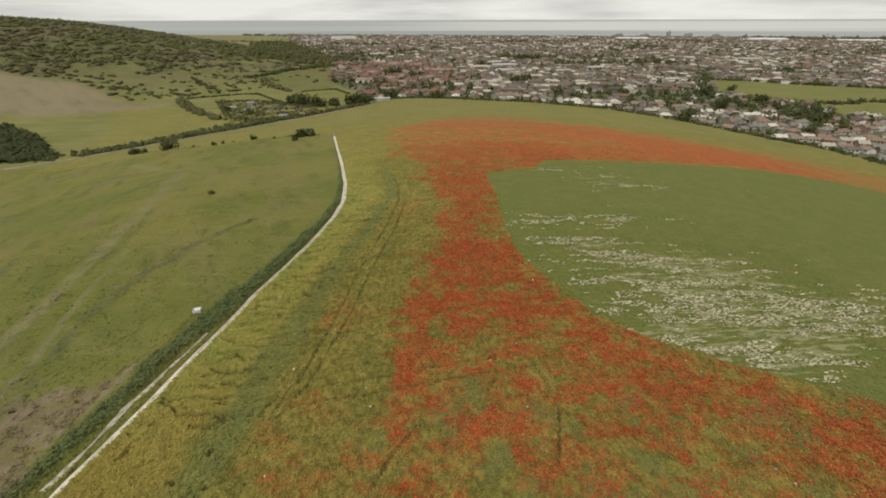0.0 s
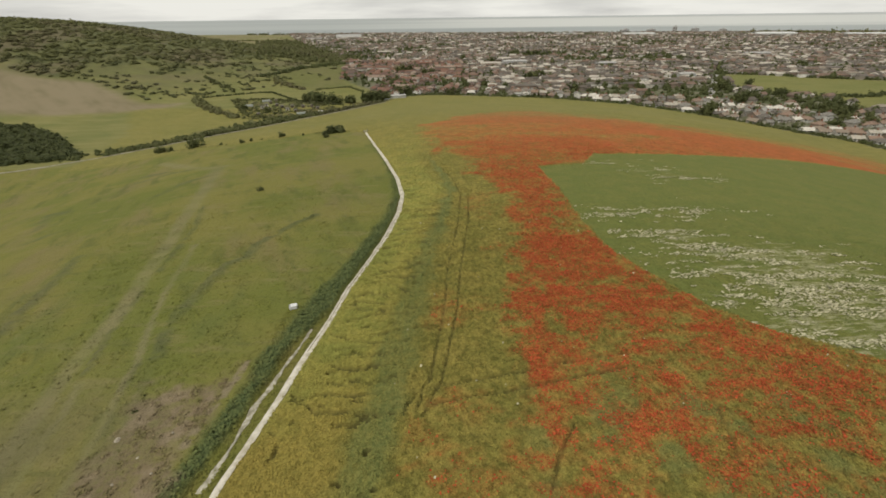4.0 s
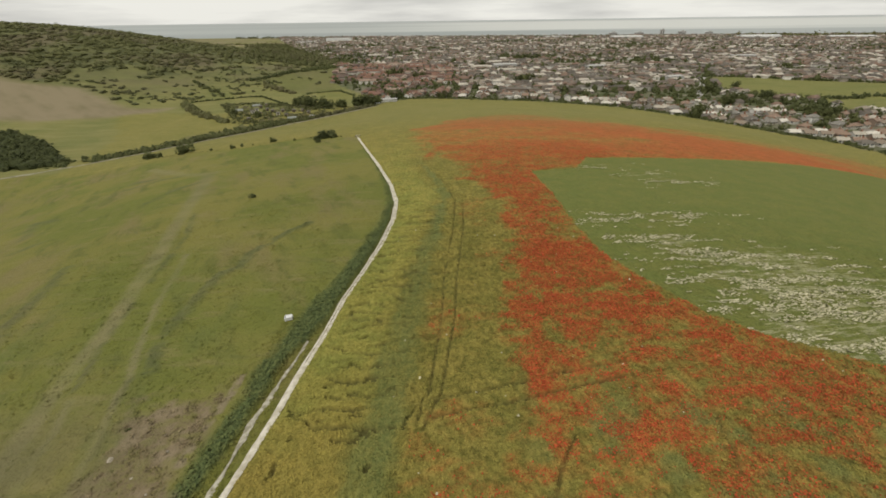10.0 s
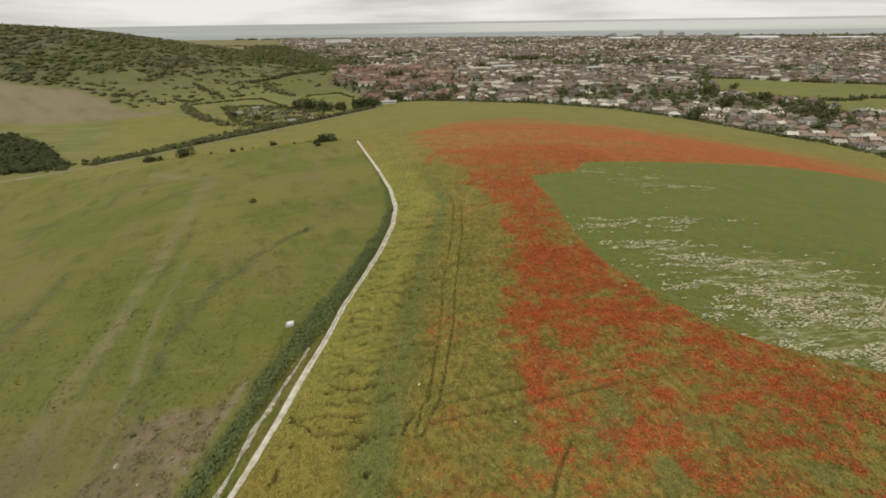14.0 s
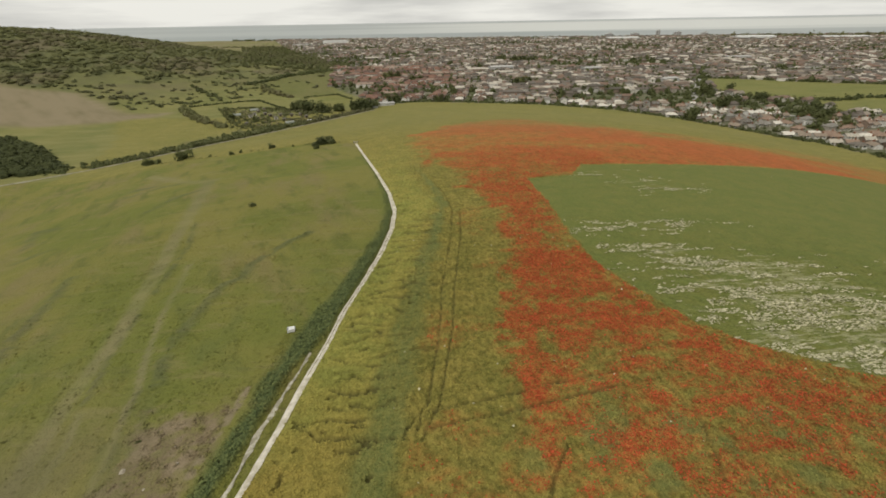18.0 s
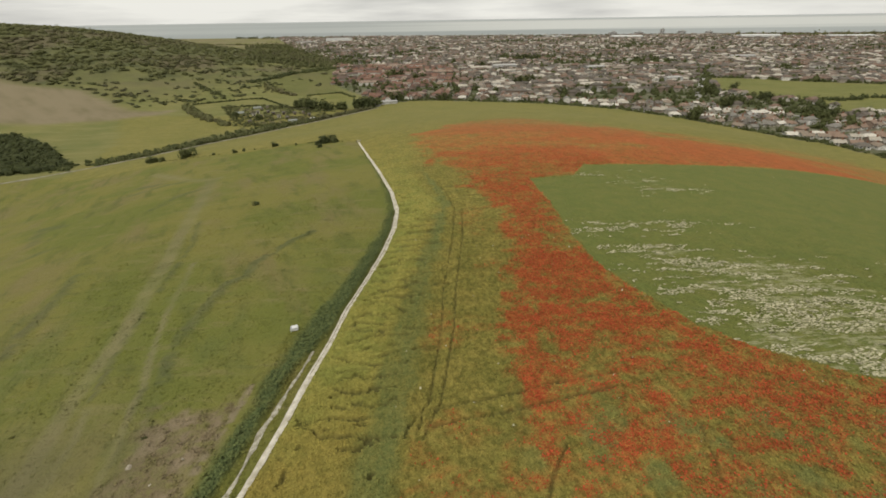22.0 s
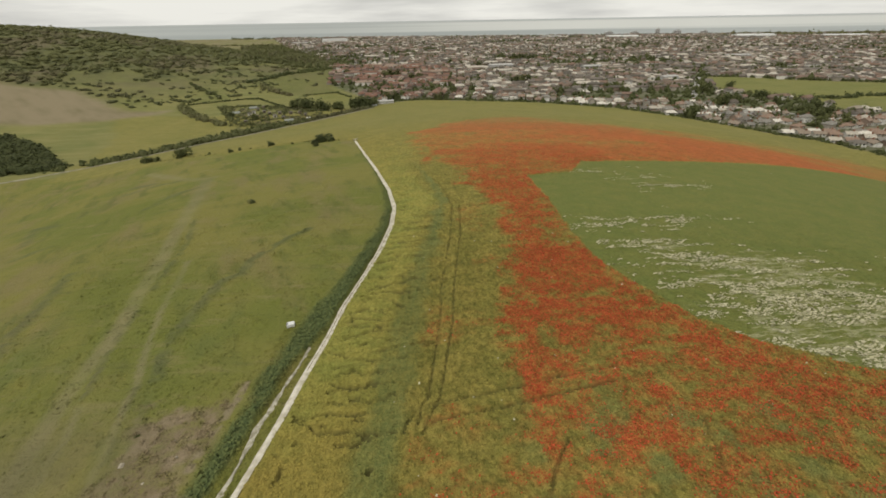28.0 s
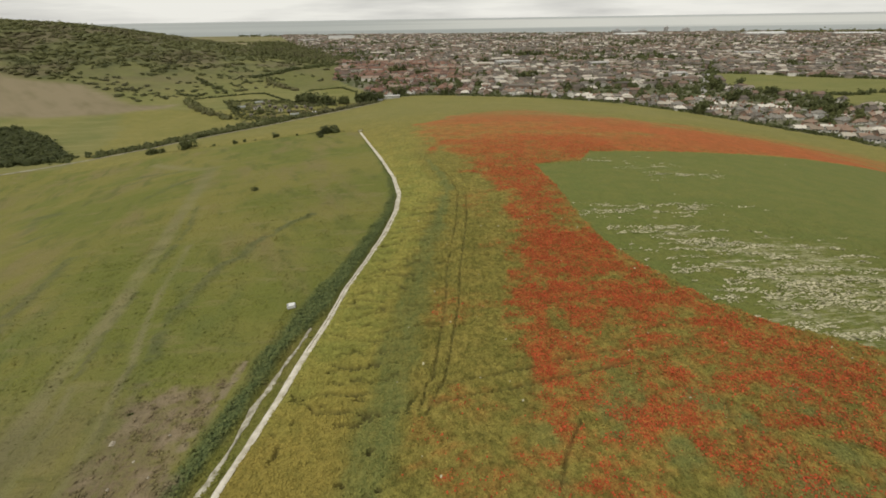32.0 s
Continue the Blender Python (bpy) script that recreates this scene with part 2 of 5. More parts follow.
def leaf_material(name, a, b, c, dry=None):
    """Foliage in three greens, with brown drifts where dry is given."""
    k = Nodes(name, 0.75, 0.2)
    col = k.mix(k.band(k.noise(0.35, 3), 0.35, 0.65), a, b)
    if dry:
        col = k.mix(k.band(k.noise(0.014, 4, 0.6), 0.46, 0.60, 0, 0.75), col, dry)
    col = k.mix(k.band(k.island(), 0.2, 0.95, 0, 0.7), col, c)
    col = k.mix(1.0, col, k.mix(k.each(), (0.75, 0.78, 0.75), (1.2, 1.18, 1.1)), "MULTIPLY")
    # light passes through thin leaves
    mat = k.done(col)
    thin = k.n.new("ShaderNodeBsdfTranslucent")
    k.l.new(col, thin.inputs["Color"])
    both = k.n.new("ShaderNodeMixShader")
    both.inputs[0].default_value = 0.42
    k.l.new(k.bsdf.outputs[0], both.inputs[1])
    k.l.new(thin.outputs[0], both.inputs[2])
    out = [n for n in k.n if n.type == "OUTPUT_MATERIAL"][0]
    k.l.new(both.outputs[0], out.inputs["Surface"])
    return mat


M_LAND = land_material("land")
M_TUFT = land_material("crop_blades", True)
M_POPPY = plain_material("poppy_petals", (0.335, 0.060, 0.020), (0.460, 0.084, 0.030), 0.8, 0.7, 0.15, island=0.22)
M_CHALK = plain_material("trodden_chalk", (0.45, 0.41, 0.32), (0.66, 0.62, 0.53), 0.9, 0.95, 0.1, bump=0.4)
M_WORN_CHALK = plain_material("scuffed_chalk", (0.27, 0.25, 0.18), (0.50, 0.47, 0.38), 1.6, 0.95, 0.1, bump=0.4)
M_VERGE = plain_material("trodden_grass", (0.120, 0.112, 0.060), (0.210, 0.186, 0.120), 1.4, 0.95, 0.1, bump=0.4)
M_LEAF = leaf_material("leaves", (0.084, 0.098, 0.040), (0.110, 0.124, 0.048), (0.140, 0.150, 0.060))
M_SCRUB = leaf_material("scrub_leaves", (0.138, 0.146, 0.062), (0.165, 0.170, 0.070), (0.195, 0.196, 0.084), (0.172, 0.152, 0.090))
M_GARDEN = leaf_material("garden_leaves", (0.090, 0.102, 0.042), (0.116, 0.128, 0.050), (0.148, 0.158, 0.063))
M_BARK = plain_material("bark", (0.085, 0.068, 0.050), (0.140, 0.115, 0.085), 4.0, 0.9, 0.1, bump=0.5)
WALL_TONES = [(0.70, 0.67, 0.60), (0.52, 0.48, 0.40), (0.28, 0.21, 0.16), (0.76, 0.74, 0.69), (0.40, 0.36, 0.30)]
ROOF_TONES = [(0.250, 0.200, 0.150), (0.200, 0.176, 0.146), (0.420, 0.380, 0.310), (0.260, 0.180, 0.130), (0.225, 0.210, 0.180), (0.620, 0.580, 0.500), (0.145, 0.130, 0.108)]
RED_TONES = [(0.190, 0.098, 0.066), (0.145, 0.084, 0.062), (0.215, 0.118, 0.080), (0.300, 0.225, 0.170), (0.130, 0.092, 0.072)]
FAR_TONES = [(0.175, 0.128, 0.096), (0.130, 0.108, 0.086), (0.275, 0.232, 0.182), (0.200, 0.130, 0.094), (0.155, 0.136, 0.112), (0.500, 0.455, 0.378), (0.100, 0.087, 0.069)]
FAR_WALLS = [(0.62, 0.585, 0.515), (0.32, 0.285, 0.235), (0.21, 0.160, 0.120), (0.68, 0.65, 0.59), (0.25, 0.215, 0.175)]
M_WALL = roof_material("house_walls", WALL_TONES, True)
M_ROOF = roof_material("roof_tiles", ROOF_TONES, True)
M_ROOF_RED = roof_material("red_roof_tiles", RED_TONES, True)
M_WALLS_FAR = roof_material("far_walls", FAR_WALLS, False)
M_ROOFS_FAR = roof_material("far_roofs", FAR_TONES, False)
M_ROOFS_RED_FAR = roof_material("far_red_roofs", RED_TONES, False)
M_DAISY = plain_material("white_petals", (0.36, 0.34, 0.21), (0.50, 0.465, 0.31), 0.8, 0.7, 0.2, island=0.2)
M_WATER = plain_material("trough_water", (0.05, 0.055, 0.05), (0.08, 0.085, 0.075), 1.0, 0.06, 0.6)
M_BRICK = plain_material("chimney_brick", (0.22, 0.11, 0.07), (0.30, 0.17, 0.11), 5.0, 0.9, 0.1)
M_PANE = plain_material("window_glass", (0.030, 0.036, 0.042), (0.055, 0.062, 0.070), 1.0, 0.08, 0.6)
M_WHITE = plain_material("white_sheeting", (0.66, 0.66, 0.64), (0.78, 0.78, 0.75), 0.4, 0.5, 0.4)
M_CONCRETE = plain_material("concrete", (0.36, 0.35, 0.33), (0.48, 0.47, 0.44), 0.5, 0.85, 0.2)
M_METAL = plain_material("galvanised_steel", (0.50, 0.51, 0.50), (0.62, 0.63, 0.62), 3.0, 0.45, 0.5, 0.3)
M_WOOD = plain_material("weathered_wood", (0.16, 0.13, 0.09), (0.26, 0.22, 0.16), 5.0, 0.9, 0.1, each=0.3)
M_DARK = plain_material("shadowed_rubber", (0.020, 0.020, 0.020), (0.035, 0.034, 0.032), 2.0, 0.8, 0.2)


def sea_material():
    """Murky green shallows with long slicks, a painted sun-glint band offshore and a darker far edge."""
    k = Nodes("sea", 0.3, 0.22)
    split = k.n.new("ShaderNodeSeparateXYZ")
    k.l.new(k.where, split.inputs["Vector"])
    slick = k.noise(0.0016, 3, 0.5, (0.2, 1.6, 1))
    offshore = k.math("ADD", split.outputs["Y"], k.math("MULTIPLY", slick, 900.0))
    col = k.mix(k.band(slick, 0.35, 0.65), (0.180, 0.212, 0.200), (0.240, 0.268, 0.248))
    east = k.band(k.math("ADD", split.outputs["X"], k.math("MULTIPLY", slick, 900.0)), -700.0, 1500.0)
    # sun glint painted into the water colour, stronger to the east
    glint = k.math("MULTIPLY", k.band(offshore, 2550.0, 3050.0), k.band(offshore, 4900.0, 4300.0))
    col = k.mix(k.math("MULTIPLY", glint, k.band(east, 0.0, 1.0, 0.12, 1.0)), col, (0.52, 0.53, 0.49))
    # darker tone along the far edge
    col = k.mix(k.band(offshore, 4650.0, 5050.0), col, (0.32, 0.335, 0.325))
    return k.done(col, k.noise(0.05, 4, 0.6, (0.5, 1.5, 1)), 0.12, 0.6)


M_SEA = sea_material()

# ---- the lie of the land ----
SEA_Z = -48.0


def ramp(v, a, b):
    t = np.clip((v - a) / (b - a), 0.0, 1.0)
    return t * t * (3 - 2 * t)


def coast(x):
    return 1790.0 - 0.17 * (x - 450.0)


def plain(x, y):
    z = -41.0 - 6.0 * np.clip((y - 350.0) / 1300.0, 0.0, 1.0)
    q, p = -0.73 * x + 0.68 * y, 0.68 * x + 0.73 * y
    top = 72.0 * (1 - ramp(p, 60.0, 620.0)) * ramp(p, -1500.0, -400.0)
    z = z + top * ramp(q, 400.0, 860.0)
    return np.where(y > coast(x) - 60, z - 7.0 * ramp(y - coast(x), -60.0, 60.0), z)


def spur(x, y):
    u, v = np.clip(x, -420, 420) / 100, np.clip(y, -300, 620) / 100
    return (1.81 + 4.004 * u - 5.841 * v - 10.649 * u * u + 1.682 * u * v - 0.627 * v * v
            - 0.337 * u ** 3 + 2.233 * u * u * v - 0.706 * u * v * v - 0.048 * v ** 3)


def land(x, y):
    """Height of the ground."""
    x, y = np.asarray(x, float), np.asarray(y, float)
    a, b = plain(x, y), spur(x, y)
    b = b - 7.0 * ramp(y, 225.0, 330.0) * ramp(-x, 15.0, 95.0)
    b = b - 3.6 * ramp(y, 235.0, 370.0)
    far = ramp(np.hypot(x, y), 470.0, 640.0)
    b = b - 120 * far
    h = np.clip((b - a) / 3.5, -30, 30)
    return a + 3.5 * np.where(h > 20, h, np.log1p(np.exp(np.minimum(h, 20))))


# ---- plan of the fields ----
CHALK = [(-18.9, 6), (-18.2, 20.8), (-17.5, 24.3), (-16.3, 30.8), (-15.6, 36.3), (-14.3, 43.7), (-13.3, 52), (-11.3, 61.7), (-9.5, 72), (-8.3, 83.8),
         (-8.4, 95.4), (-10.9, 110.6), (-17, 135.7), (-25.5, 168), (-32.6, 195.7)]
SIDE_TRACK = [(-19.6, 20.5), (-19.3, 22.5), (-19, 23.5), (-18.7, 26.4), (-18.6, 29.6), (-17.8, 32.9), (-17.3, 36.3), (-16.7, 38.7), (-16.1, 42.9), (-14.4, 45.7)]
PASTURE_TOP = [(-420, 235), (-235, 219), (-207, 223), (-174, 221), (-144, 224), (-129, 226), (-96, 212.5), (-77, 212), (-51, 210), (-32.6, 196)]
WEED_LINE = [(-7, 12), (-6.2, 20), (-5.2, 27), (-4.2, 35), (-3.4, 45), (-2.2, 57), (0.7, 76), (3.4, 97), (1.1, 113), (-4, 135)]
GREEN_FIELD = [(28.2, 115.0), (28.8, 94.7), (28, 75), (28.4, 62.5), (32, 51.3), (35.6, 43.6), (40.6, 38.5), (48, 34.4), (70, 25), (110, 12), (330, 12), (330, 178),
               (166, 152.6), (110, 140), (83, 134.4), (49, 130.4), (41.6, 117.8)]
RED_TOP = [(-9.8, 203), (14.6, 237), (45.7, 259), (79, 221), (114, 200), (156, 190), (225, 211), (260, 190), (166, 140), (110, 128), (54, 118), (40, 108), (29, 105), (10, 108), (-3.6, 153)]
RED_LOW = [(12, 116), (36, 122), (36, 95), (34, 75), (34, 62.5), (37, 53), (40, 46), (45, 41), (52, 37), (75, 27), (114, 14), (40, 8), (6.5, 14), (6.5, 24), (8, 31), (7.5, 35), (10, 44), (11.5, 53), (13.5, 62), (15.4, 69), (15, 87)]
TRACKS = [
    [(-84.2, 158.9), (-77.2, 139), (-69.5, 116.1), (-62, 93.1), (-55.9, 76.5), (-53.2, 66.7), (-49.1, 55), (-47.3, 48.3), (-46.7, 43.4), (-45.3, 38.1), (-44.2, 33.9), (-42.8, 29.6), (-41.7, 25.9), (-39.5, 16)],
    [(-49.8, 77.1), (-47, 68.1), (-44.2, 57.1), (-39.6, 44.9), (-36.9, 39), (-35.7, 34.6), (-34.2, 30.2), (-33.5, 27.4), (-32.7, 24.3), (-31, 16)],
    [(-42.1, 36.1), (-39.9, 31), (-39.4, 28.2), (-38.2, 24.9), (-36, 17)],
    [(-130.7, 197.9), (-98.3, 167.8), (-84.8, 159.3), (-82.1, 160.6)],
]
RED_BAND = [(20, 215), (45, 206), (76, 194), (100, 180), (118, 160), (160, 157)]
TRACK_WIDE = [(0.8, 1.7), (0.2, 0.75), (0.2, 0.8), (0.4, 1.4)]
TUSSOCK_LINES = [
    [(-27, 86), (-30.3, 82.2), (-33, 77.3), (-34.9, 72.7), (-34.9, 67), (-37.4, 65.5), (-37.7, 62.6), (-37.5, 53.2), (-37.7, 47), (-34.7, 39.7)],
    [(-63.2, 106.6), (-55.5, 87.4), (-50.6, 66)], [(-48.7, 58.2), (-47.4, 51.8), (-45.5, 45.6), (-43.6, 40.3), (-42.8, 37.7)],
    [(-81.7, 146), (-87.3, 142.9), (-89.5, 135.8), (-90.5, 129.4)], [(-122.2, 171.3), (-111.9, 170.5)], [(-111.8, 103.3), (-107.7, 108.2)], [(-121.9, 117.2), (-136.3, 137.8), (-124, 133.3)],
    [(-78.7, 81), (-74.3, 71.2), (-70.6, 61.5), (-69.9, 57.3), (-66.4, 50.7)], [(-118, 160), (-108, 166), (-100, 166)], [(-36.5, 38.5), (-35.4, 34.4), (-33.8, 30.2), (-33, 27.2)],
]
WHEELINGS = [
    [(-3.1, 27.2), (-2.9, 28.1), (-0.7, 31.6), (1.0, 44.7), (1.7, 56.2), (4.2, 75.5), (5.4, 92.7), (4.2, 104.5), (1.5, 116)],
    [(-1.2, 27), (-1.0, 28), (0.6, 31.6), (2.7, 44.6), (3.7, 56), (6.1, 75.2), (7.2, 92)],
    [(-0.6, 30.6), (3.7, 31.3), (6.4, 31.8), (10, 32.5), (12.6, 33.4), (17.7, 34.3), (21, 34.8)],
    [(-0.2, 28.4), (4, 29.2), (7.2, 29.6), (11.9, 30.7), (19.9, 32.5)],
    [(25.6, 33), (26.1, 29), (26.4, 27.1), (25.6, 24), (24.8, 21)],
    [(12.7, 25.5), (11.6, 24), (10.3, 22.1), (9, 19)],
    [(2.4, 57.0), (5.2, 58.4), (8, 58.8), (12.5, 58.9)],
    [(-1.9, 27.4), (-1.4, 30.1)],
]
# where wind has laid the barley over in wavy folds, painted with their shade
FOLDS = [
    [(-10.1, 59.6), (-5.9, 59.5), (-2.6, 58.0), (2.4, 57.1)], [(-10.2, 52.5), (-8.0, 53.1), (-5.9, 51.8), (-4.3, 49.6)],
    [(-11.5, 49.2), (-9.7, 50.1), (-6.6, 48.3)], [(-13.1, 40.7), (-10.7, 39.4), (-7.4, 38.5)],
    [(-15.8, 31.4), (-13.5, 29.8), (-11.3, 30.4), (-9.1, 30.0), (-5.7, 30.3)], [(-14.6, 29.9), (-12.6, 28.8), (-11.8, 28.1)],
    [(-9.8, 26.4), (-7.8, 26.2), (-6.9, 26.7), (-5.2, 26.9)], [(-9.6, 55.3), (-3.6, 57.6)],
    [(-14.5, 22.4), (-14.2, 24.2)],
]
fold_rng = random.Random(8)
for fold_y in [27.8, 32, 34.8, 37.5, 40, 41.6, 47.5, 54.5, 56.5, 33.6, 36.2, 43.3, 45.8, 62.5, 65, 67, 70.5, 73, 76, 79.5, 83, 87, 92]:
    fx0 = -13.5 + 0.085 * fold_y + fold_rng.uniform(-1.5, 3.0)
    fold = [(fx0, fold_y)]
    for _ in range(fold_rng.randint(2, 5)):
        fold.append((fold[-1][0] + fold_rng.uniform(1.0, 2.2), fold[-1][1] + fold_rng.uniform(-0.5, 0.5)))
    FOLDS.append(fold)
for _ in range(45):
    dent = (fold_rng.uniform(-16, -2), fold_rng.uniform(15, 62))
    FOLDS.append([dent, (dent[0] + fold_rng.uniform(0.2, 1.0), dent[1] + fold_rng.uniform(-0.25, 0.25))])
WORN = [(-23.9, 17), (-23.7, 23.2), (-23.5, 26.4), (-23.1, 30.4), (-22.7, 33.2), (-22.2, 36.8)]
BARE = [(-34, 33), (-31, 33.4), (-25.9, 31.8), (-23.4, 35), (-22.6, 34), (-22.6, 30), (-23.5, 26.3), (-23.8, 24), (-23.6, 14), (-31.2, 14), (-31.4, 23), (-31.7, 27.8)]
TAN_FIELD = [(-560, 560), (-421, 445), (-384, 441), (-329, 443), (-268, 404), (-232, 412), (-241, 397), (-266, 373), (-309, 355), (-346, 346), (-480, 400)]
EAST_FIELD = [(363, 582), (411, 565), (443, 539), (482, 520), (523, 500), (700, 440), (560, 330), (379, 350), (351, 367), (356, 404), (348, 423), (335, 444), (311, 472)]
LEA = [(-193, 531), (-181, 608), (-160, 640), (-133, 700), (-118, 640), (-121, 572), (-100, 511), (-133, 493), (-160, 506)]
SMALL_LEA = [(-122, 498), (-100, 511), (-79, 480), (-82, 420), (-95, 412)]
BANK = [(-172, 309), (-151, 326), (-128, 345), (-99, 371), (-69, 396), (-67, 380), (-95, 356), (-121, 325), (-140, 300), (-158, 270)]
FIELD_EDGE = [(-120, 395), (-64, 418), (-33, 438), (0, 448), (50, 434), (102, 420), (167, 380), (192, 350), (221, 303), (239, 278), (257, 262), (266, 236), (300, 120), (420, -40)]
WOOD_EDGE = [(-300, 290), (-254.6, 241), (-237, 244), (-215, 250), (-271, 304), (-300, 321), (-325, 322), (-380, 330)]


def away(x, y, line):
    """Distance from a line of points."""
    best = np.full(np.shape(x), 1e9)
    for (ax, ay), (bx, by) in zip(line, line[1:]):
        dx, dy = bx - ax, by - ay
        t = np.clip(((x - ax) * dx + (y - ay) * dy) / (dx * dx + dy * dy), 0, 1)
        best = np.minimum(best, np.hypot(x - ax - t * dx, y - ay - t * dy))
    return best


def within(x, y, ring):
    """Signed distance into a ring: above nought inside."""
    inside = np.zeros(np.shape(x), bool)
    for (ax, ay), (bx, by) in zip(ring, ring[1:] + ring[:1]):
        if ay != by:
            inside ^= ((ay > y) != (by > y)) & (x < (bx - ax) * (y - ay) / (by - ay) + ax)
    return np.where(inside, 1, -1) * away(x, y, ring + ring[:1])


def lattice(ix, iy, seed):
    h = (ix.astype(np.int64) * 374761393 + iy.astype(np.int64) * 668265263 + seed * 974634777) & 0x7FFFFFFF
    h = ((h ^ (h >> 13)) * 1274126177) & 0x7FFFFFFF
    return ((h ^ (h >> 16)) & 0xFFFF) / 65535.0


def rough(x, y, size, seed=0, octaves=3):
    """Value noise, about 0 to 1."""
    total, weight, amp = 0.0, 0.0, 1.0
    for o in range(octaves):
        fx, fy = x / size + 31.7 * o, y / size + 17.3 * o
        ix, iy = np.floor(fx), np.floor(fy)
        u, v = fx - ix, fy - iy
        u, v = u * u * (3 - 2 * u), v * v * (3 - 2 * v)
        a, b = lattice(ix, iy, seed + o), lattice(ix + 1, iy, seed + o)
        c, d = lattice(ix, iy + 1, seed + o), lattice(ix + 1, iy + 1, seed + o)
        total = total + amp * ((a * (1 - u) + b * u) * (1 - v) + (c * (1 - u) + d * u) * v)
        weight, amp, size = weight + amp, amp * 0.55, size * 0.47
    return total / weight


def line_x(y, line):
    return np.interp(y, [q[1] for q in line], [q[0] for q in line])


def beyond(x, y):
    """How far past the bottom edge of the field."""
    return y - np.interp(x, [q[0] for q in FIELD_EDGE], [q[1] for q in FIELD_EDGE])


def in_field(x, y):
    """True in the arable field on the spur, right of the chalk path."""
    top = np.interp(x, [q[0] for q in PASTURE_TOP], [q[1] for q in PASTURE_TOP])
    return np.where(y < 196, x > line_x(y, CHALK), (x > -32.6) | (y > top))


def town_west(y):
    """Where the town ends against the hill and the coastal fields."""
    return np.interp(y, [430, 490, 572, 748, 1390, 2200], [-40, -72, -122, -142, -400, -690])


def covers(x, y):
    """What grows where, with ruts and painted fold shade: three times four masks."""
    zero = np.zeros(np.shape(x))
    n1, n2, n3 = rough(x, y, 9, 1), rough(x, y, 2.2, 2), rough(x, y, 40, 3)
    field = in_field(x, y) & (spur(x, y) > plain(x, y) - np.where(x < -60, 3, 30)) & (np.hypot(x, y) < 620) & (beyond(x, y) < 0)
    pasture = np.where(field, 0.0, 1.0)
    from_path = x - line_x(y, CHALK)
    # rough strip of docks and nettles beside the path
    strip = np.interp(y, [10, 21, 41, 56, 81, 96, 130, 170], [5, 5.4, 5.8, 4.4, 3.3, 2.4, 1.8, 1.2]) + (n2 - 0.5) * 1.6
    weed = np.where(~field & (y < 175), ramp(-from_path, np.interp(y, [40, 47], [2.3, 0.5]), np.interp(y, [40, 47], [3.0, 1.0])) * (1 - ramp(-from_path - strip, -2.2, 0.9)), 0.0)
    weed_x = line_x(y, WEED_LINE)
    wide = np.interp(y, [10, 30, 60, 100, 135], [2.5, 2.3, 2.0, 1.5, 0.6])
    weed = np.maximum(weed, np.where(field, (1 - ramp(np.abs(x - weed_x) + (n2 - 0.5) * 3.4, wide * 0.3, wide * 1.35)) * (1 - ramp(y, 112, 150)) * (0.34 + 0.55 * rough(x - weed_x, y * 0.12, 0.8, 49, 2)), 0))
    weed = np.maximum(weed, np.where(field, 0.6 * ramp(rough(x, y, 3.0, 50), 0.52, 0.72) * (1 - ramp(y, 24, 38)) * ramp(x, 4, 14), 0))
    barley = np.where(field, ramp(weed_x - x + (n1 - 0.5) * 4, -0.5, 5) * (1 - ramp(y, 75, 190)) * 0.95, 0)
    green_in = within(x, y, GREEN_FIELD) + (n2 - 0.5) * 1.0
    green = np.where(field, ramp(green_in, -0.5, 0.5), 0)
    green = np.maximum(green, 0.85 * ramp(within(x, y, LEA), -3, 3))
    green = np.maximum(green, 0.5 * ramp(within(x, y, SMALL_LEA), -3, 3))
    white = 0.04
    for wx, wy, rx, ry, amount in ((55, 50, 17, 10, 0.9), (62, 43, 13, 8, 0.7), (47, 61, 15, 5, 0.5), (64, 60, 12, 5, 0.5), (44, 39, 6, 5, 0.6), (40, 67, 11, 2.0, 0.6), (54, 36, 10, 5, 0.7), (82, 47, 14, 6, 0.45), (58, 112, 14, 12, 0.5), (46, 78, 14, 6, 0.4)):
        white = white + amount * np.exp(-((x - wx) / rx) ** 2 - ((y - wy) / ry) ** 2)
    white = green * np.clip(white, 0, 1) * (x < 330)
    ribbon_red = 0.55 * np.exp(-(away(x, y, RED_BAND) / 13) ** 2)
    edge = within(x, y, RED_TOP) + (n1 - 0.5) * 16 + (n2 - 0.5) * 4
    top = (1 - 0.35 * ramp(x, 130, 230)) * ramp(edge, -5 - 25 * ramp(x, 25, 90), 8 + 6 * ramp(x, 25, 90)) * (0.70 + 0.7 * (rough(x * 0.25, y, 15, 7) - 0.5) + 0.35 * (n1 - 0.5) + 0.7 * ribbon_red)
    low = ramp(within(x, y, RED_LOW) + (n1 - 0.5) * 6 + (n2 - 0.5) * 4, -5, 4.5)
    low = low * (0.68 + 0.32 * ramp(-green_in, 0.3, 5))
    low = low * (0.54 + 0.5 * (n1 - 0.5) + 0.3 * (n2 - 0.5)) * (0.80 + 0.20 * ramp(y, 20, 40)) + 0.2 * low * ramp(y, 33, 55)
    stray = 0.6 * np.exp(-(away(x, y, [(-8, 176), (-3, 163), (0, 147), (-0.5, 137)]) / 2.6) ** 2) * ramp(rough(x * 0.3, y, 3.0, 51, 2), 0.42, 0.6) + 0.27 * ramp(x - line_x(y, WEED_LINE), -0.5, 3.0) * ramp(n1, 0.36, 0.66) * (1 - ramp(y, 90, 120))
    poppy = np.where(field, np.clip(np.maximum(np.maximum(top, low), stray) * (1 - green), 0, 1), 0)
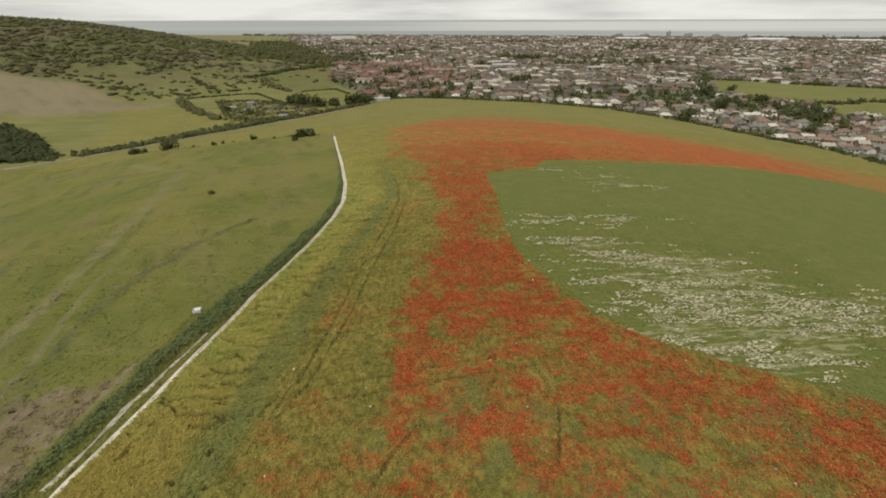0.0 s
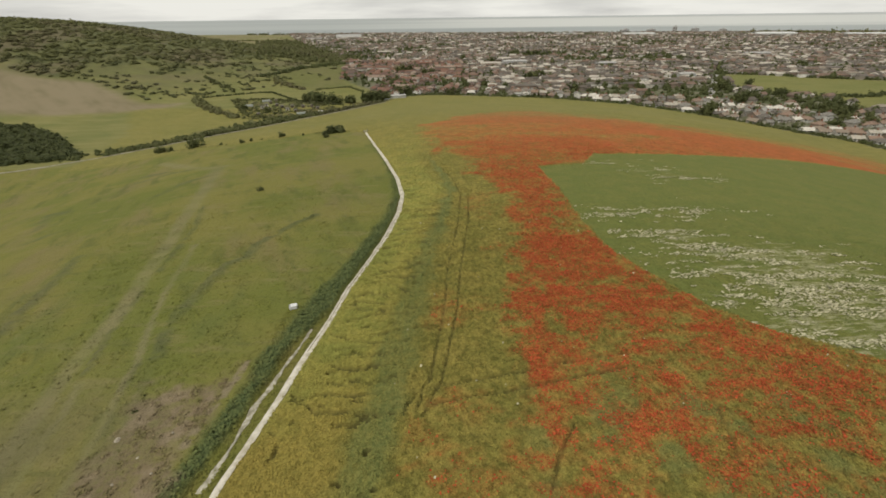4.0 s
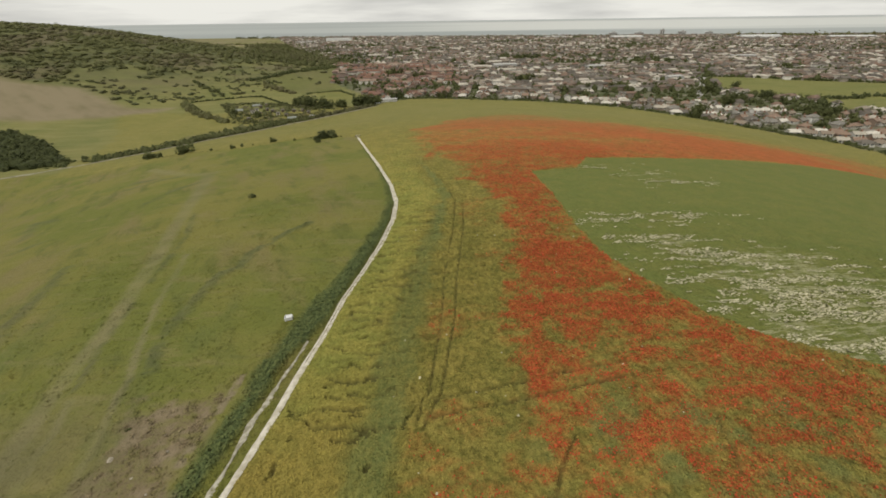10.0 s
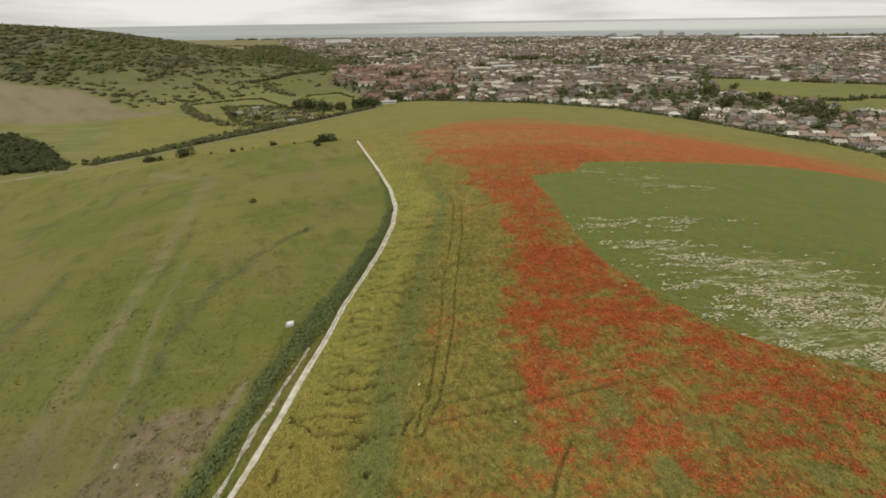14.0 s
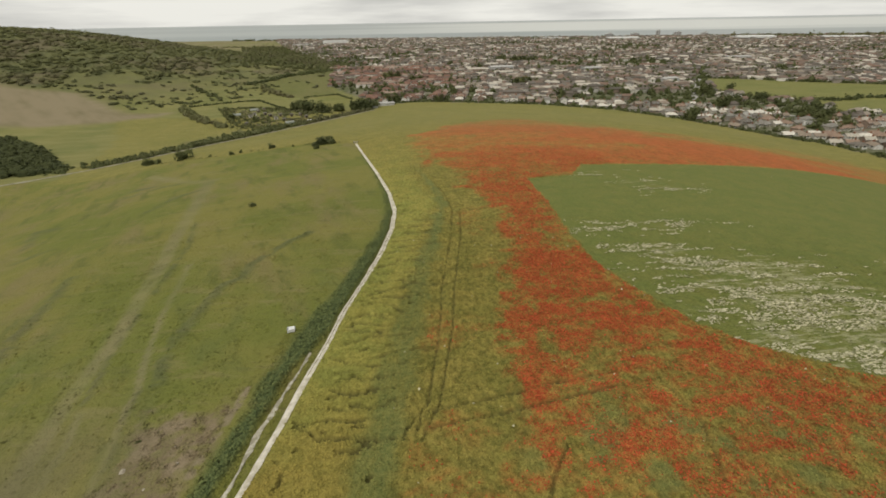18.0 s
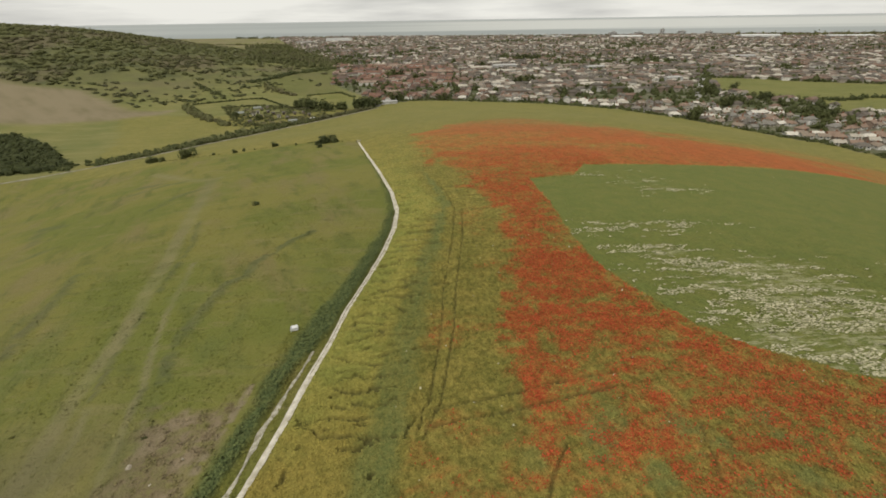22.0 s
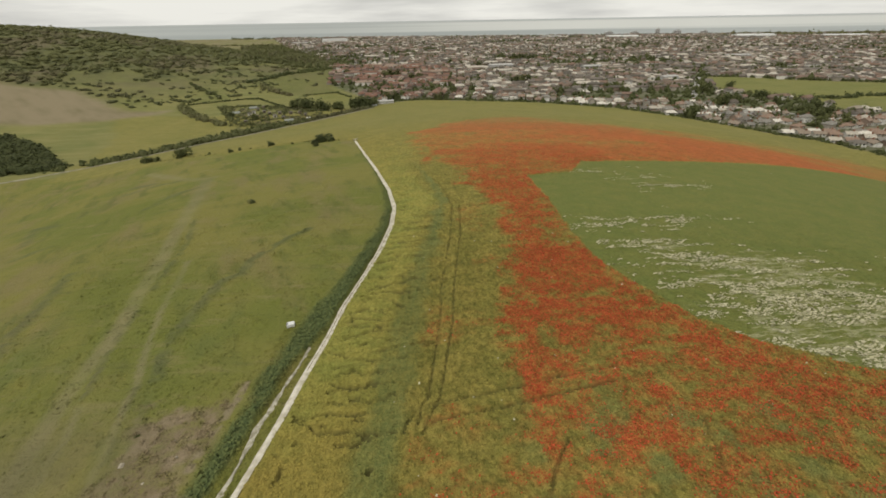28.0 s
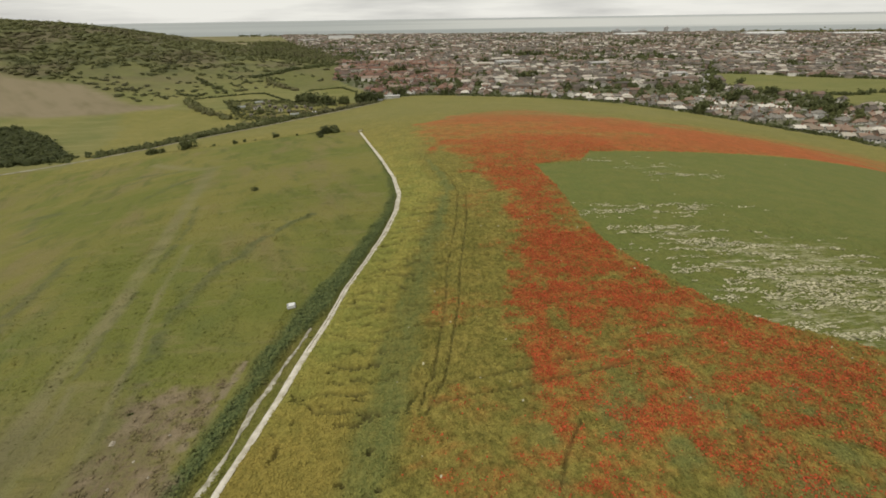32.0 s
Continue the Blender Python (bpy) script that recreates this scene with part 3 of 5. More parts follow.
    bunch = 0.68 * rough(x * 0.75, y, 1.35, 61, 2) + 0.32 * rough(x, y, 5.0, 62, 2)
    poppy = np.clip((poppy + np.interp(y, [30, 60, 110, 170], [1.5, 1.25, 0.9, 0.6]) * np.clip(poppy * 1.8, 0.2, 1) * (bunch - 0.5)) * ramp(poppy, 0.02, 0.3), 0, 1) * (1 - green)
    q, p = -0.73 * x + 0.68 * y, 0.68 * x + 0.73 * y
    hill = ramp(q, 470, 560) * (1 - ramp(p, 480, 600))
    soil = ramp(within(x, y, TAN_FIELD) + (n1 - 0.5) * 10, -5, 5)
    scrub = np.where(hill > 0, hill * ramp(n3 * 0.5 + n1 * 0.5 + ramp(q, 560, 700) * 0.42, 0.52, 0.66), 0) * (1 - soil)
    scrub = np.maximum(scrub, 0.4 * np.maximum(hill * (1 - soil), ramp(within(x, y, LEA), -3, 3)))
    wood = np.maximum(ramp(within(x, y, WOOD_EDGE), -6, 4), 0.8 * ramp(within(x, y, BANK), -4, 4))
    scrub = np.maximum(np.maximum(scrub, wood), 0.7 * hill * ramp(n1 * 0.6 + n3 * 0.4, 0.3, 0.5) * (1 - soil))
    spread = ~field & (np.hypot(x, y) > 240) & ((y > 230) | (x > 200))
    town = np.where(spread & (x > town_west(y)), 1.0, 0.0)
    east = ramp(within(x, y, EAST_FIELD), -4, 4)
    green = np.maximum(green, 0.85 * east)
    pasture = pasture * (1 - np.where(field, 0, green))
    town = town * (1 - east)
    bare_ring = ramp(within(x, y, BARE) + (n2 - 0.5) * 5 + (n1 - 0.5) * 3, -1.6, 1.4)
    pale = np.where(spread, 1.0, 0.0) * (1 - town) * (1 - 0.8 * np.maximum(0.55 * east, np.maximum(ramp(within(x, y, LEA), -3, 3), 0.6 * ramp(within(x, y, SMALL_LEA), -3, 3))))
    soil = np.maximum(soil, 0.25 * bare_ring)
    # far fields take a paler tan tone with distance
    soil = np.maximum(soil, 0.8 * ramp(y, 1150, 1400) * ramp(n3, 0.3, 0.6) * (1 - town))
    pale = np.maximum(pale, np.where(field, 0.5 * ramp(y, 170, 260), 0))
    bare = ramp(within(x, y, BARE) + (n2 - 0.5) * 5 + (n1 - 0.5) * 3, -1.6, 1.4) * (0.35 + 0.65 * ramp(rough(x, y, 0.9, 43), 0.25, 0.55))
    for line, (w0, w1) in zip(TRACKS, TRACK_WIDE):
        off = (away(x, y, line) + (n2 - 0.5) * 0.5) / (1 + 0.008 * np.clip(y - 40, 0, 120))
        pale = np.maximum(pale, np.where(field, 0, 0.9 * (1 - ramp(off, w0, w1))))
        soil = np.maximum(soil, np.where(field, 0, 0.36 * (1 - ramp(off, w0 * 0.7, w1 * 0.8)) * (0.35 + 0.65 * ramp(n1, 0.25, 0.6))))
    soil = np.maximum(soil, 1.0 * (1 - ramp(away(x, y, WORN) + (n2 - 0.5) * 0.6, 0.2, 0.7)) * ramp(rough(x, y, 0.8, 47, 2), 0.3, 0.6))
    weed = np.maximum(weed, np.where(field, 0, 0.25 * ramp(rough(x * 1.3 + y * 0.4, y * 0.5, 4.5, 45), 0.56, 0.78) * (1 - ramp(y, 45, 100))))
    scrub = np.maximum(scrub, np.where(field, 0, 0.6 * np.exp(-(((x + 40) / 9) ** 2 + ((y - 26) / 9) ** 2)) * ramp(n1, 0.15, 0.4)))
    for n, line in enumerate(TUSSOCK_LINES):
        thin = 0.45 if n in (1, 2, 9) else 1.0
        tuft = np.where(field, 0, (1 - ramp(away(x, y, line) + (n2 - 0.5) * 1.4 * thin, 0.25 * thin, (1.2 + 0.008 * y) * thin)) * ramp(n2, 0.2, 0.5))
        weed, scrub = np.maximum(weed, 0.5 * tuft), np.maximum(scrub, 0.6 * tuft)
    bare = np.maximum(bare, 0.5 * np.exp(-(((x + 47) / 4.5) ** 2 + ((y - 36) / 9) ** 2)) * ramp(n1, 0.3, 0.7))
    # folds and creases carry painted shade besides their real dip
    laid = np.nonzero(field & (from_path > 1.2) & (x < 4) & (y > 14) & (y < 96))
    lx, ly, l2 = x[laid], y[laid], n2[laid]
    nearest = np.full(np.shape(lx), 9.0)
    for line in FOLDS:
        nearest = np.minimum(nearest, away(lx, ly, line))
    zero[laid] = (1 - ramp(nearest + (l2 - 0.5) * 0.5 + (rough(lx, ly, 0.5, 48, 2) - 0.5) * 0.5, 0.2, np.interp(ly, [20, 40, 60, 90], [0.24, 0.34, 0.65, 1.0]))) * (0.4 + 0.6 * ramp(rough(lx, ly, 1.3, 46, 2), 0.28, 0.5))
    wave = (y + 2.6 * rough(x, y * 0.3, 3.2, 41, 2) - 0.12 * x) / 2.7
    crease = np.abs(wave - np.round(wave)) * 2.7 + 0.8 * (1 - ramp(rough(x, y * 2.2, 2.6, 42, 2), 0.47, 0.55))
    rut_and_shade = np.where(field & (y > 44), (1 - ramp(crease, 0.10, 0.34)) * ramp(barley + 0.5 * weed, 0.1, 0.6) * (1 - ramp(y, 95, 130)) * 0.85, zero)
    rut_and_shade = np.maximum(rut_and_shade, zero)
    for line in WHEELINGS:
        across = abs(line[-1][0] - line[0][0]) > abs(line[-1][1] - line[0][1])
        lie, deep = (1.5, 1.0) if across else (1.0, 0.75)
        rut_and_shade = np.maximum(rut_and_shade, np.where(field, (1 - ramp(away(x, y, line) / lie + (n2 - 0.5) * 0.3, 0.06, 0.25)) * (0.4 + 0.6 * ramp(n2, 0.25, 0.5)) * deep, 0))
    return (np.stack([poppy, barley, weed, white], -1), np.stack([pasture, soil, scrub, town], -1), np.stack([green, bare, rut_and_shade, pale], -1))


def canopy(x, y, cover):
    """Height of what grows above the soil: crop standing, with the wheelings trodden down."""
    crop, ground_cover, more = cover
    field = 1 - ground_cover[..., 0]
    lumps = rough(x, y, 1.4, 11) + 0.6 * rough(x, y, 0.55, 12)
    near = 1 - ramp(np.hypot(x, y), 170, 300)
    h = field * near * (0.42 + 0.28 * lumps) * (1 - 0.95 * more[..., 2]) * (1 - 0.35 * more[..., 0])
    h = h + (1 - field) * near * (0.75 * crop[..., 2] * lumps + 0.10 * lumps + 0.22 * ramp(rough(x, y, 3.1, 14), 0.52, 0.8))
    return h * (1 - ramp(-away(x, y, CHALK), -0.9, -0.5)) * np.where(away(x, y, SIDE_TRACK) < 0.5, 0.3, 1)


def quads(name, verts, faces, material, smooth=False):
    """A mesh from arrays, all faces with the same number of corners."""
    mesh = bpy.data.meshes.new(name)
    faces = np.asarray(faces, np.int32)
    mesh.vertices.add(len(verts))
    mesh.vertices.foreach_set("co", np.asarray(verts, np.float32).ravel())
    mesh.loops.add(faces.size)
    mesh.loops.foreach_set("vertex_index", faces.ravel())
    mesh.polygons.add(len(faces))
    mesh.polygons.foreach_set("loop_start", np.arange(0, faces.size, faces.shape[1], dtype=np.int32))
    if smooth:
        mesh.polygons.foreach_set("use_smooth", np.ones(len(faces), bool))
    mesh.materials.append(material)
    mesh.update(calc_edges=True)
    return mesh


def lay_covers(mesh, cover):
    for name, values in zip(("cover_crop", "cover_land", "cover_more"), cover):
        layer = mesh.attributes.new(name, "FLOAT_COLOR", "POINT")
        layer.data.foreach_set("color", np.clip(values, 0, 1).astype(np.float32).ravel())


def graded(stops):
    """Grid lines whose spacing changes: (from, to, step at the start, step at the end)."""
    out = [stops[0][0]]
    for a, b, s0, s1 in stops:
        while out[-1] < b - 1e-6:
            t = (out[-1] - a) / (b - a)
            out.append(min(b, out[-1] + s0 + (s1 - s0) * t))
    return np.array(out)


XS = graded([(-5000, -700, 600, 40), (-700, -260, 24, 7), (-260, -62, 6, 1.2), (-62, -34, 1.0, 0.5), (-34, -20, 0.5, 0.3), (-20, -2, 0.2, 0.2), (-2, 40, 0.24, 0.26), (40, 110, 0.5, 1.4), (110, 320, 2, 8), (320, 1800, 12, 80), (1800, 5000, 100, 600)])
YS = graded([(-900, -60, 200, 30), (-60, 12, 20, 1), (12, 62, 0.16, 0.18), (62, 80, 0.2, 0.45), (80, 150, 0.5, 1.2), (150, 300, 1.4, 3.5), (300, 700, 4, 12), (700, 2300, 14, 60), (2300, 4950, 100, 600)])
gx, gy = (g.ravel() for g in np.meshgrid(XS, YS))
ground_cover = covers(gx, gy)
gz = land(gx, gy) + canopy(gx, gy, ground_cover)
i = (np.arange(len(YS) - 1)[:, None] * len(XS) + np.arange(len(XS) - 1)).ravel()
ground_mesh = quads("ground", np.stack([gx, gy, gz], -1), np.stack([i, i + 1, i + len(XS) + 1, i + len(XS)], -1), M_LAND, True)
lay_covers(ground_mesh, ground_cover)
ground = tagged(new("ground", ground_mesh), "rolling downland with poppy field, pasture and distant plain", "ground", kind="structure")

# sea to the clipping distance, far edge raised to fit the horizon in camera view
sx, sy = np.linspace(-5600, 5600, 40), np.concatenate([np.linspace(900, 2400, 16), np.linspace(2500, 4960, 14)])
ax, ay = (g.ravel() for g in np.meshgrid(sx, sy))
i = (np.arange(len(sy) - 1)[:, None] * len(sx) + np.arange(len(sx) - 1)).ravel()
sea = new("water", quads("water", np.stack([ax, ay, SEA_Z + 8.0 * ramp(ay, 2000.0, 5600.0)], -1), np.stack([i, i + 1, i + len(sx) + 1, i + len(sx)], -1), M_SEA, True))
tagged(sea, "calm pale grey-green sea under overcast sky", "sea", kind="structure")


def ribbon(name, line, width, material, lift, step=0.6, seed=0, wobble=0.25, far_width=0.0, grain=2.5):
    """A strip laid on the land along a line."""
    pts = np.array(line, float)
    d = np.concatenate([[0], np.cumsum(np.hypot(*np.diff(pts, axis=0).T))])
    s = np.arange(0, d[-1], step)
    x, y = np.interp(s, d, pts[:, 0]), np.interp(s, d, pts[:, 1])
    for _ in range(2):
        x[1:-1], y[1:-1] = (x[:-2] + 2 * x[1:-1] + x[2:]) / 4, (y[:-2] + 2 * y[1:-1] + y[2:]) / 4
    tx, ty = np.gradient(x), np.gradient(y)
    n = np.hypot(tx, ty)
    nx, ny = ty / n, -tx / n
    across = np.array([-1.0, -0.55, 0.0, 0.55, 1.0])
    swell = np.clip(1 + wobble * 2 * (rough(s, s * 0 + seed, 2.5, 21) - 0.5), 0.06, 2.0)
    w = (width + max(far_width - width, 0.0) * np.clip((y - 20) / 75, 0, 1)) / 2 * swell
    w = w[:, None] * (1 + wobble * 1.3 * (rough(s[:, None] + 0 * across, across * 40 + seed, grain, 23, 2) - 0.5))
    vx = x[:, None] + nx[:, None] * across * w
    vy = y[:, None] + ny[:, None] * across * w
    vz = land(vx, vy) + lift * (1 - 0.6 * across ** 2) + 0.03 * rough(vx, vy, 0.7, 22)
    k = len(across)
    i = (np.arange(len(s) - 1)[:, None] * k + np.arange(k - 1)).ravel()
    return new(name, quads(name, np.stack([vx, vy, vz], -1).reshape(-1, 3), np.stack([i, i + 1, i + k + 1, i + k], -1), material, True))


tagged(ribbon("path", CHALK, 0.70, M_CHALK, 0.16, step=0.4, far_width=1.05, grain=1.2), "pale trodden chalk footpath along the field edge", "path", kind="structure")
tagged(ribbon("side_path", SIDE_TRACK[:9], 0.46, M_WORN_CHALK, 0.2, step=0.3, wobble=0.95, seed=5, grain=0.8), "narrow worn chalk track beside the footpath", "path", kind="structure")


tagged(ribbon("path_verge", [(-15.4, 38), (-14.3, 43.7), (-13.3, 52), (-11.3, 61.7), (-9.5, 72), (-8.4, 82)], 0.13, M_VERGE, 0.2, step=0.3, wobble=0.95, seed=9, grain=0.7), "thin strip of trodden grass down the middle of the path", "grass", kind="structure")


# ---- helpers for things ----
def part(name, bm, material, parent, label=""):
    """Links a bmesh as one mesh under its thing."""
    mesh = bpy.data.meshes.new(name)
    bm.normal_update()
    bm.to_mesh(mesh)
    bm.free()
    mesh.materials.append(material)
    ob = new(name, mesh)
    ob.parent = parent
    return tagged(ob, label)


def box(bm, sx, sy, sz, x=0.0, y=0.0, z=0.0, bevel=0.0, turn=None):
    """A box with its base at z, with broken edges where bevel is given."""
    made = bmesh.ops.create_cube(bm, size=1.0, matrix=Matrix.Translation((x, y, z + sz / 2)) @ (turn or Matrix.Identity(4)) @ Matrix.Diagonal((sx, sy, sz, 1)))
    if bevel:
        edges = {e for v in made["verts"] for e in v.link_edges}
        bmesh.ops.bevel(bm, geom=list(edges), offset=bevel, segments=2, affect="EDGES")
    return bm


def rod(bm, a, b, r0, r1, sides=8):
    a, b = Vector(a), Vector(b)
    m = Matrix.Translation((a + b) / 2) @ (b - a).to_track_quat("Z", "Y").to_matrix().to_4x4()
    bmesh.ops.create_cone(bm, cap_ends=True, segments=sides, radius1=r0, radius2=r1, depth=(b - a).length, matrix=m)
    return bm


def prism(w, d, h, rise, inset, over):
    """Walls with gables (or hips) and a thick roof for a house, as two bmeshes; the ridge runs along x."""
    walls, roof = bmesh.new(), bmesh.new()
    a, b = w / 2, d / 2
    v = [walls.verts.new(p) for p in ((-a, -b, -2.5), (a, -b, -2.5), (a, b, -2.5), (-a, b, -2.5), (-a, -b, h), (a, -b, h), (a, b, h), (-a, b, h))]
    for f in ((0, 1, 5, 4), (1, 2, 6, 5), (2, 3, 7, 6), (3, 0, 4, 7)):
        walls.faces.new([v[n] for n in f])
    if inset == 0:
        l, r = walls.verts.new((-a, 0, h + rise)), walls.verts.new((a, 0, h + rise))
        walls.faces.new((v[7], v[4], l))
        walls.faces.new((v[5], v[6], r))
    drop = rise / b * over
    rows = []
    for lift in (0.0, 0.16):
        z0, z1 = h - drop + lift, h + rise + lift
        rows.append([roof.verts.new(p) for p in ((-a - over, -b - over, z0), (a + over, -b - over, z0), (a + over, b + over, z0), (-a - over, b + over, z0),
                                                 (-a - over + inset, 0, z1), (a + over - inset, 0, z1))])
    lo, hi = rows
    for f in ((0, 1, 5, 4), (2, 3, 4, 5), (3, 0, 4), (1, 2, 5)):
        if inset or len(f) == 4:
            roof.faces.new([hi[n] for n in f])
            roof.faces.new([lo[n] for n in reversed(f)])
    ring = (0, 1, 2, 3) if inset else (0, 1, 5, 2, 3, 4)
    for n, m in zip(ring, ring[1:] + ring[:1]):
        roof.faces.new((lo[n], lo[m], hi[m], hi[n]))
    return walls, roof


def frame_mesh(w, h):
    bm = bmesh.new()
    for sx, sz, x, z in ((w, 0.09, 0, 0), (w, 0.09, 0, h - 0.09), (0.09, h - 0.18, -w / 2 + 0.045, 0.09), (0.09, h - 0.18, w / 2 - 0.045, 0.09), (0.06, h - 0.18, 0, 0.09)):
        box(bm, sx, 0.08, sz, x, 0, z)
    return bm


def house(w, d, h, rise, inset, label, roof_mat, storeys):
    """A house with walls, roof, chimney, door and windows."""
    base = new("house")
    walls, roof = prism(w, d, h, rise, inset, 0.45)
    part("wall", walls, M_WALL, base)
    top = part("roof", roof, roof_mat, base)
    stack = bmesh.new()
    box(stack, 0.7, 0.9, 1.9, w * 0.27, 0, h + rise - 0.9)
    for n in (-0.2, 0.2):
        rod(stack, (w * 0.27, n, h + rise + 0.98), (w * 0.27, n, h + rise + 1.35), 0.13, 0.11, 6)
    part("chimney", stack, M_BRICK, top, "brick chimney stack with clay pots")
    for storey in range(storeys):
        for side in (-1, 1):
            for x in (-w * 0.28, w * 0.28):
                win = new("window")
                win.parent, win.location = base, (x, side * (d / 2 + 0.02), 0.9 + 2.6 * storey)
                part("window_frame", frame_mesh(1.4, 1.1), M_WHITE, win)
                part("pane", box(bmesh.new(), 1.22, 0.03, 0.92, 0, 0, 0.09), M_PANE, win)
    part("door", box(bmesh.new(), 0.95, 0.08, 2.05, w * 0.02, -d / 2 - 0.03, 0.0, 0.02), M_WOOD, base, "painted front door")
    return tagged(base, label, "house", "houses of the town")


def spread_houses():
    """Rows of plots along streets, district by district: x, y, turn."""
    rng = np.random.default_rng(5)
    cx, cy = np.meshgrid(np.arange(-700, 2300, 170.0), np.arange(260, 1900, 170.0))
    cx, cy = cx.ravel() + rng.uniform(-60, 60, cx.size), cy.ravel() + rng.uniform(-60, 60, cy.size)
    turn = np.where(rng.random(cx.size) < 0.68, rng.normal(0.06, 0.22, cx.size), rng.normal(1.35, 0.35, cx.size))
    out = []
    for n, (a, b, t) in enumerate(zip(cx, cy, turn)):
        u, v = np.meshgrid(np.arange(-170, 170, rng.uniform(7.6, 10.2)), np.arange(-170, 170, 11.5))
        bend = 14 * np.sin(u / 60 + n)
        row = np.round(v / 11.5).astype(int)
        v = (v + np.where(row % 2 == 0, 2.4, -2.4) + bend).ravel()
        u = u.ravel()
        x, y = a + u * np.cos(t) - v * np.sin(t), b + u * np.sin(t) + v * np.cos(t)
        own = np.argmin((x[:, None] - cx) ** 2 + (y[:, None] - cy) ** 2, 1) == n
        keep = own & (rng.random(len(x)) < 0.9)
        spin = t + np.where(rng.random(len(x)) < 0.2, np.pi / 2, 0) + rng.normal(0, 0.04, len(x))
        out.append(np.stack([x, y, spin], -1)[keep])
    return np.concatenate(out)


def is_town(x, y):
    return (covers(x, y)[1][..., 3] > 0.5) & ((beyond(x, y) > 7) | (x > 300)) & (y < coast(x) - 25) & (x < 1.25 * y + 160)


plots = spread_houses()
plots = plots[is_town(plots[:, 0], plots[:, 1])]
for line in ([(262, 430), (271, 443), (300, 490), (338, 555), (380, 620), (420, 690)], [(130, 440), (190, 425), (240, 400), (290, 360), (330, 320)]):
    plots = plots[away(plots[:, 0], plots[:, 1], line) > 8]
woody = rough(plots[:, 0], plots[:, 1], 130, 31)
plots = plots[(woody < 0.66) | (np.hypot(plots[:, 0] - 60, plots[:, 1] - 120) < 330) | (rough(plots[:, 0], plots[:, 1], 20, 32) < 0.35)]
plots = plots[np.argsort(np.hypot(plots[:, 0] - 60, plots[:, 1] - 120))]
near_plots, far_plots = plots[:300], plots[300:]

kinds = [
    house(7.0, 5.2, 2.2, 1.4, 0, "small bungalow with brown tiled gable roof", M_ROOF, 1),
    house(7.6, 5.6, 2.2, 1.5, 2.2, "bungalow with hipped tiled roof", M_ROOF, 1),
    house(5.8, 5.4, 4.2, 1.6, 0, "two-storey house with tiled gable roof", M_ROOF, 2),
    house(8.6, 5.6, 4.2, 1.7, 2.4, "pair of semi-detached houses under one hipped roof", M_ROOF, 2),
    house(5.6, 4.8, 3.6, 1.4, 0, "red-roofed brick house on the estate", M_ROOF_RED, 2),
]
rng = np.random.default_rng(8)
first = {}
for n, (x, y, t) in enumerate(near_plots):
    which = 4 if (x < 30 and y > 380) else int(rng.choice([0, 1, 2, 3], p=[0.42, 0.3, 0.16, 0.12]))
    m = Matrix.Translation((x, y, float(land(x, y)))) @ Matrix.Rotation(t, 4, "Z")
    if which not in first:
        first[which] = True
        kinds[which].matrix_basis = m
    else:
        copy_thing(kinds[which], m)


def many_houses(places, seed, roof_mat):
    """The far town: walls and roofs of many houses in two joined meshes."""
    rng = np.random.default_rng(seed)
    n = len(places)
    w, d, h = rng.uniform(5.5, 11, n), rng.uniform(4.8, 6.2, n), rng.choice([2.3, 2.4, 2.5, 4.3], n)
    w = np.where(rng.random(n) < 0.13, rng.uniform(15, 30, n), w)
    rise, inset = rng.uniform(1.3, 2.0, n), np.where(rng.random(n) < 0.5, 0.0, 2.4)
    base = land(places[:, 0], places[:, 1])
    c, s = np.cos(places[:, 2]), np.sin(places[:, 2])

    def world_of(local):
        x, y, z = local[..., 0], local[..., 1], local[..., 2]
        return np.stack([places[:, 0, None] + x * c[:, None] - y * s[:, None], places[:, 1, None] + x * s[:, None] + y * c[:, None], base[:, None] + z], -1)

    a, b, one = w / 2, d / 2, np.ones(n)
    corner = lambda sx, sy, z: np.stack([a * sx, b * sy, z], -1)  # noqa: E731
    wall = np.stack([corner(-1, -1, -2 * one), corner(1, -1, -2 * one), corner(1, 1, -2 * one), corner(-1, 1, -2 * one), corner(-1, -1, h), corner(1, -1, h), corner(1, 1, h), corner(-1, 1, h),
                     np.stack([-a + inset, 0 * a, h + rise], -1), np.stack([a - inset, 0 * a, h + rise], -1)], 1)
    wf = np.array([(0, 1, 5), (0, 5, 4), (1, 2, 6), (1, 6, 5), (2, 3, 7), (2, 7, 6), (3, 0, 4), (3, 4, 7), (7, 4, 8), (5, 6, 9)])
    o = 0.45
    eave = lambda sx, sy: np.stack([(a + o) * sx, (b + o) * sy, h + 0.06 - rise / b * o], -1)  # noqa: E731
    roof = np.stack([eave(-1, -1), eave(1, -1), eave(1, 1), eave(-1, 1), np.stack([-a - o + inset, 0 * a, h + rise + 0.06], -1), np.stack([a + o - inset, 0 * a, h + rise + 0.06], -1)], 1)
    rf = np.array([(0, 1, 5), (0, 5, 4), (2, 3, 4), (2, 4, 5), (3, 0, 4), (1, 2, 5)])
    for label, local, faces, mat in (("rendered walls", wall, wf, M_WALLS_FAR), ("tiled roofs", roof, rf, roof_mat)):
        v = world_of(local)
        f = (np.arange(n)[:, None, None] * local.shape[1] + faces[None]).reshape(-1, 3)
        yield label, quads("far_houses", v.reshape(-1, 3), f, mat)


estate = (far_plots[:, 0] < 40) & (far_plots[:, 1] < 760)
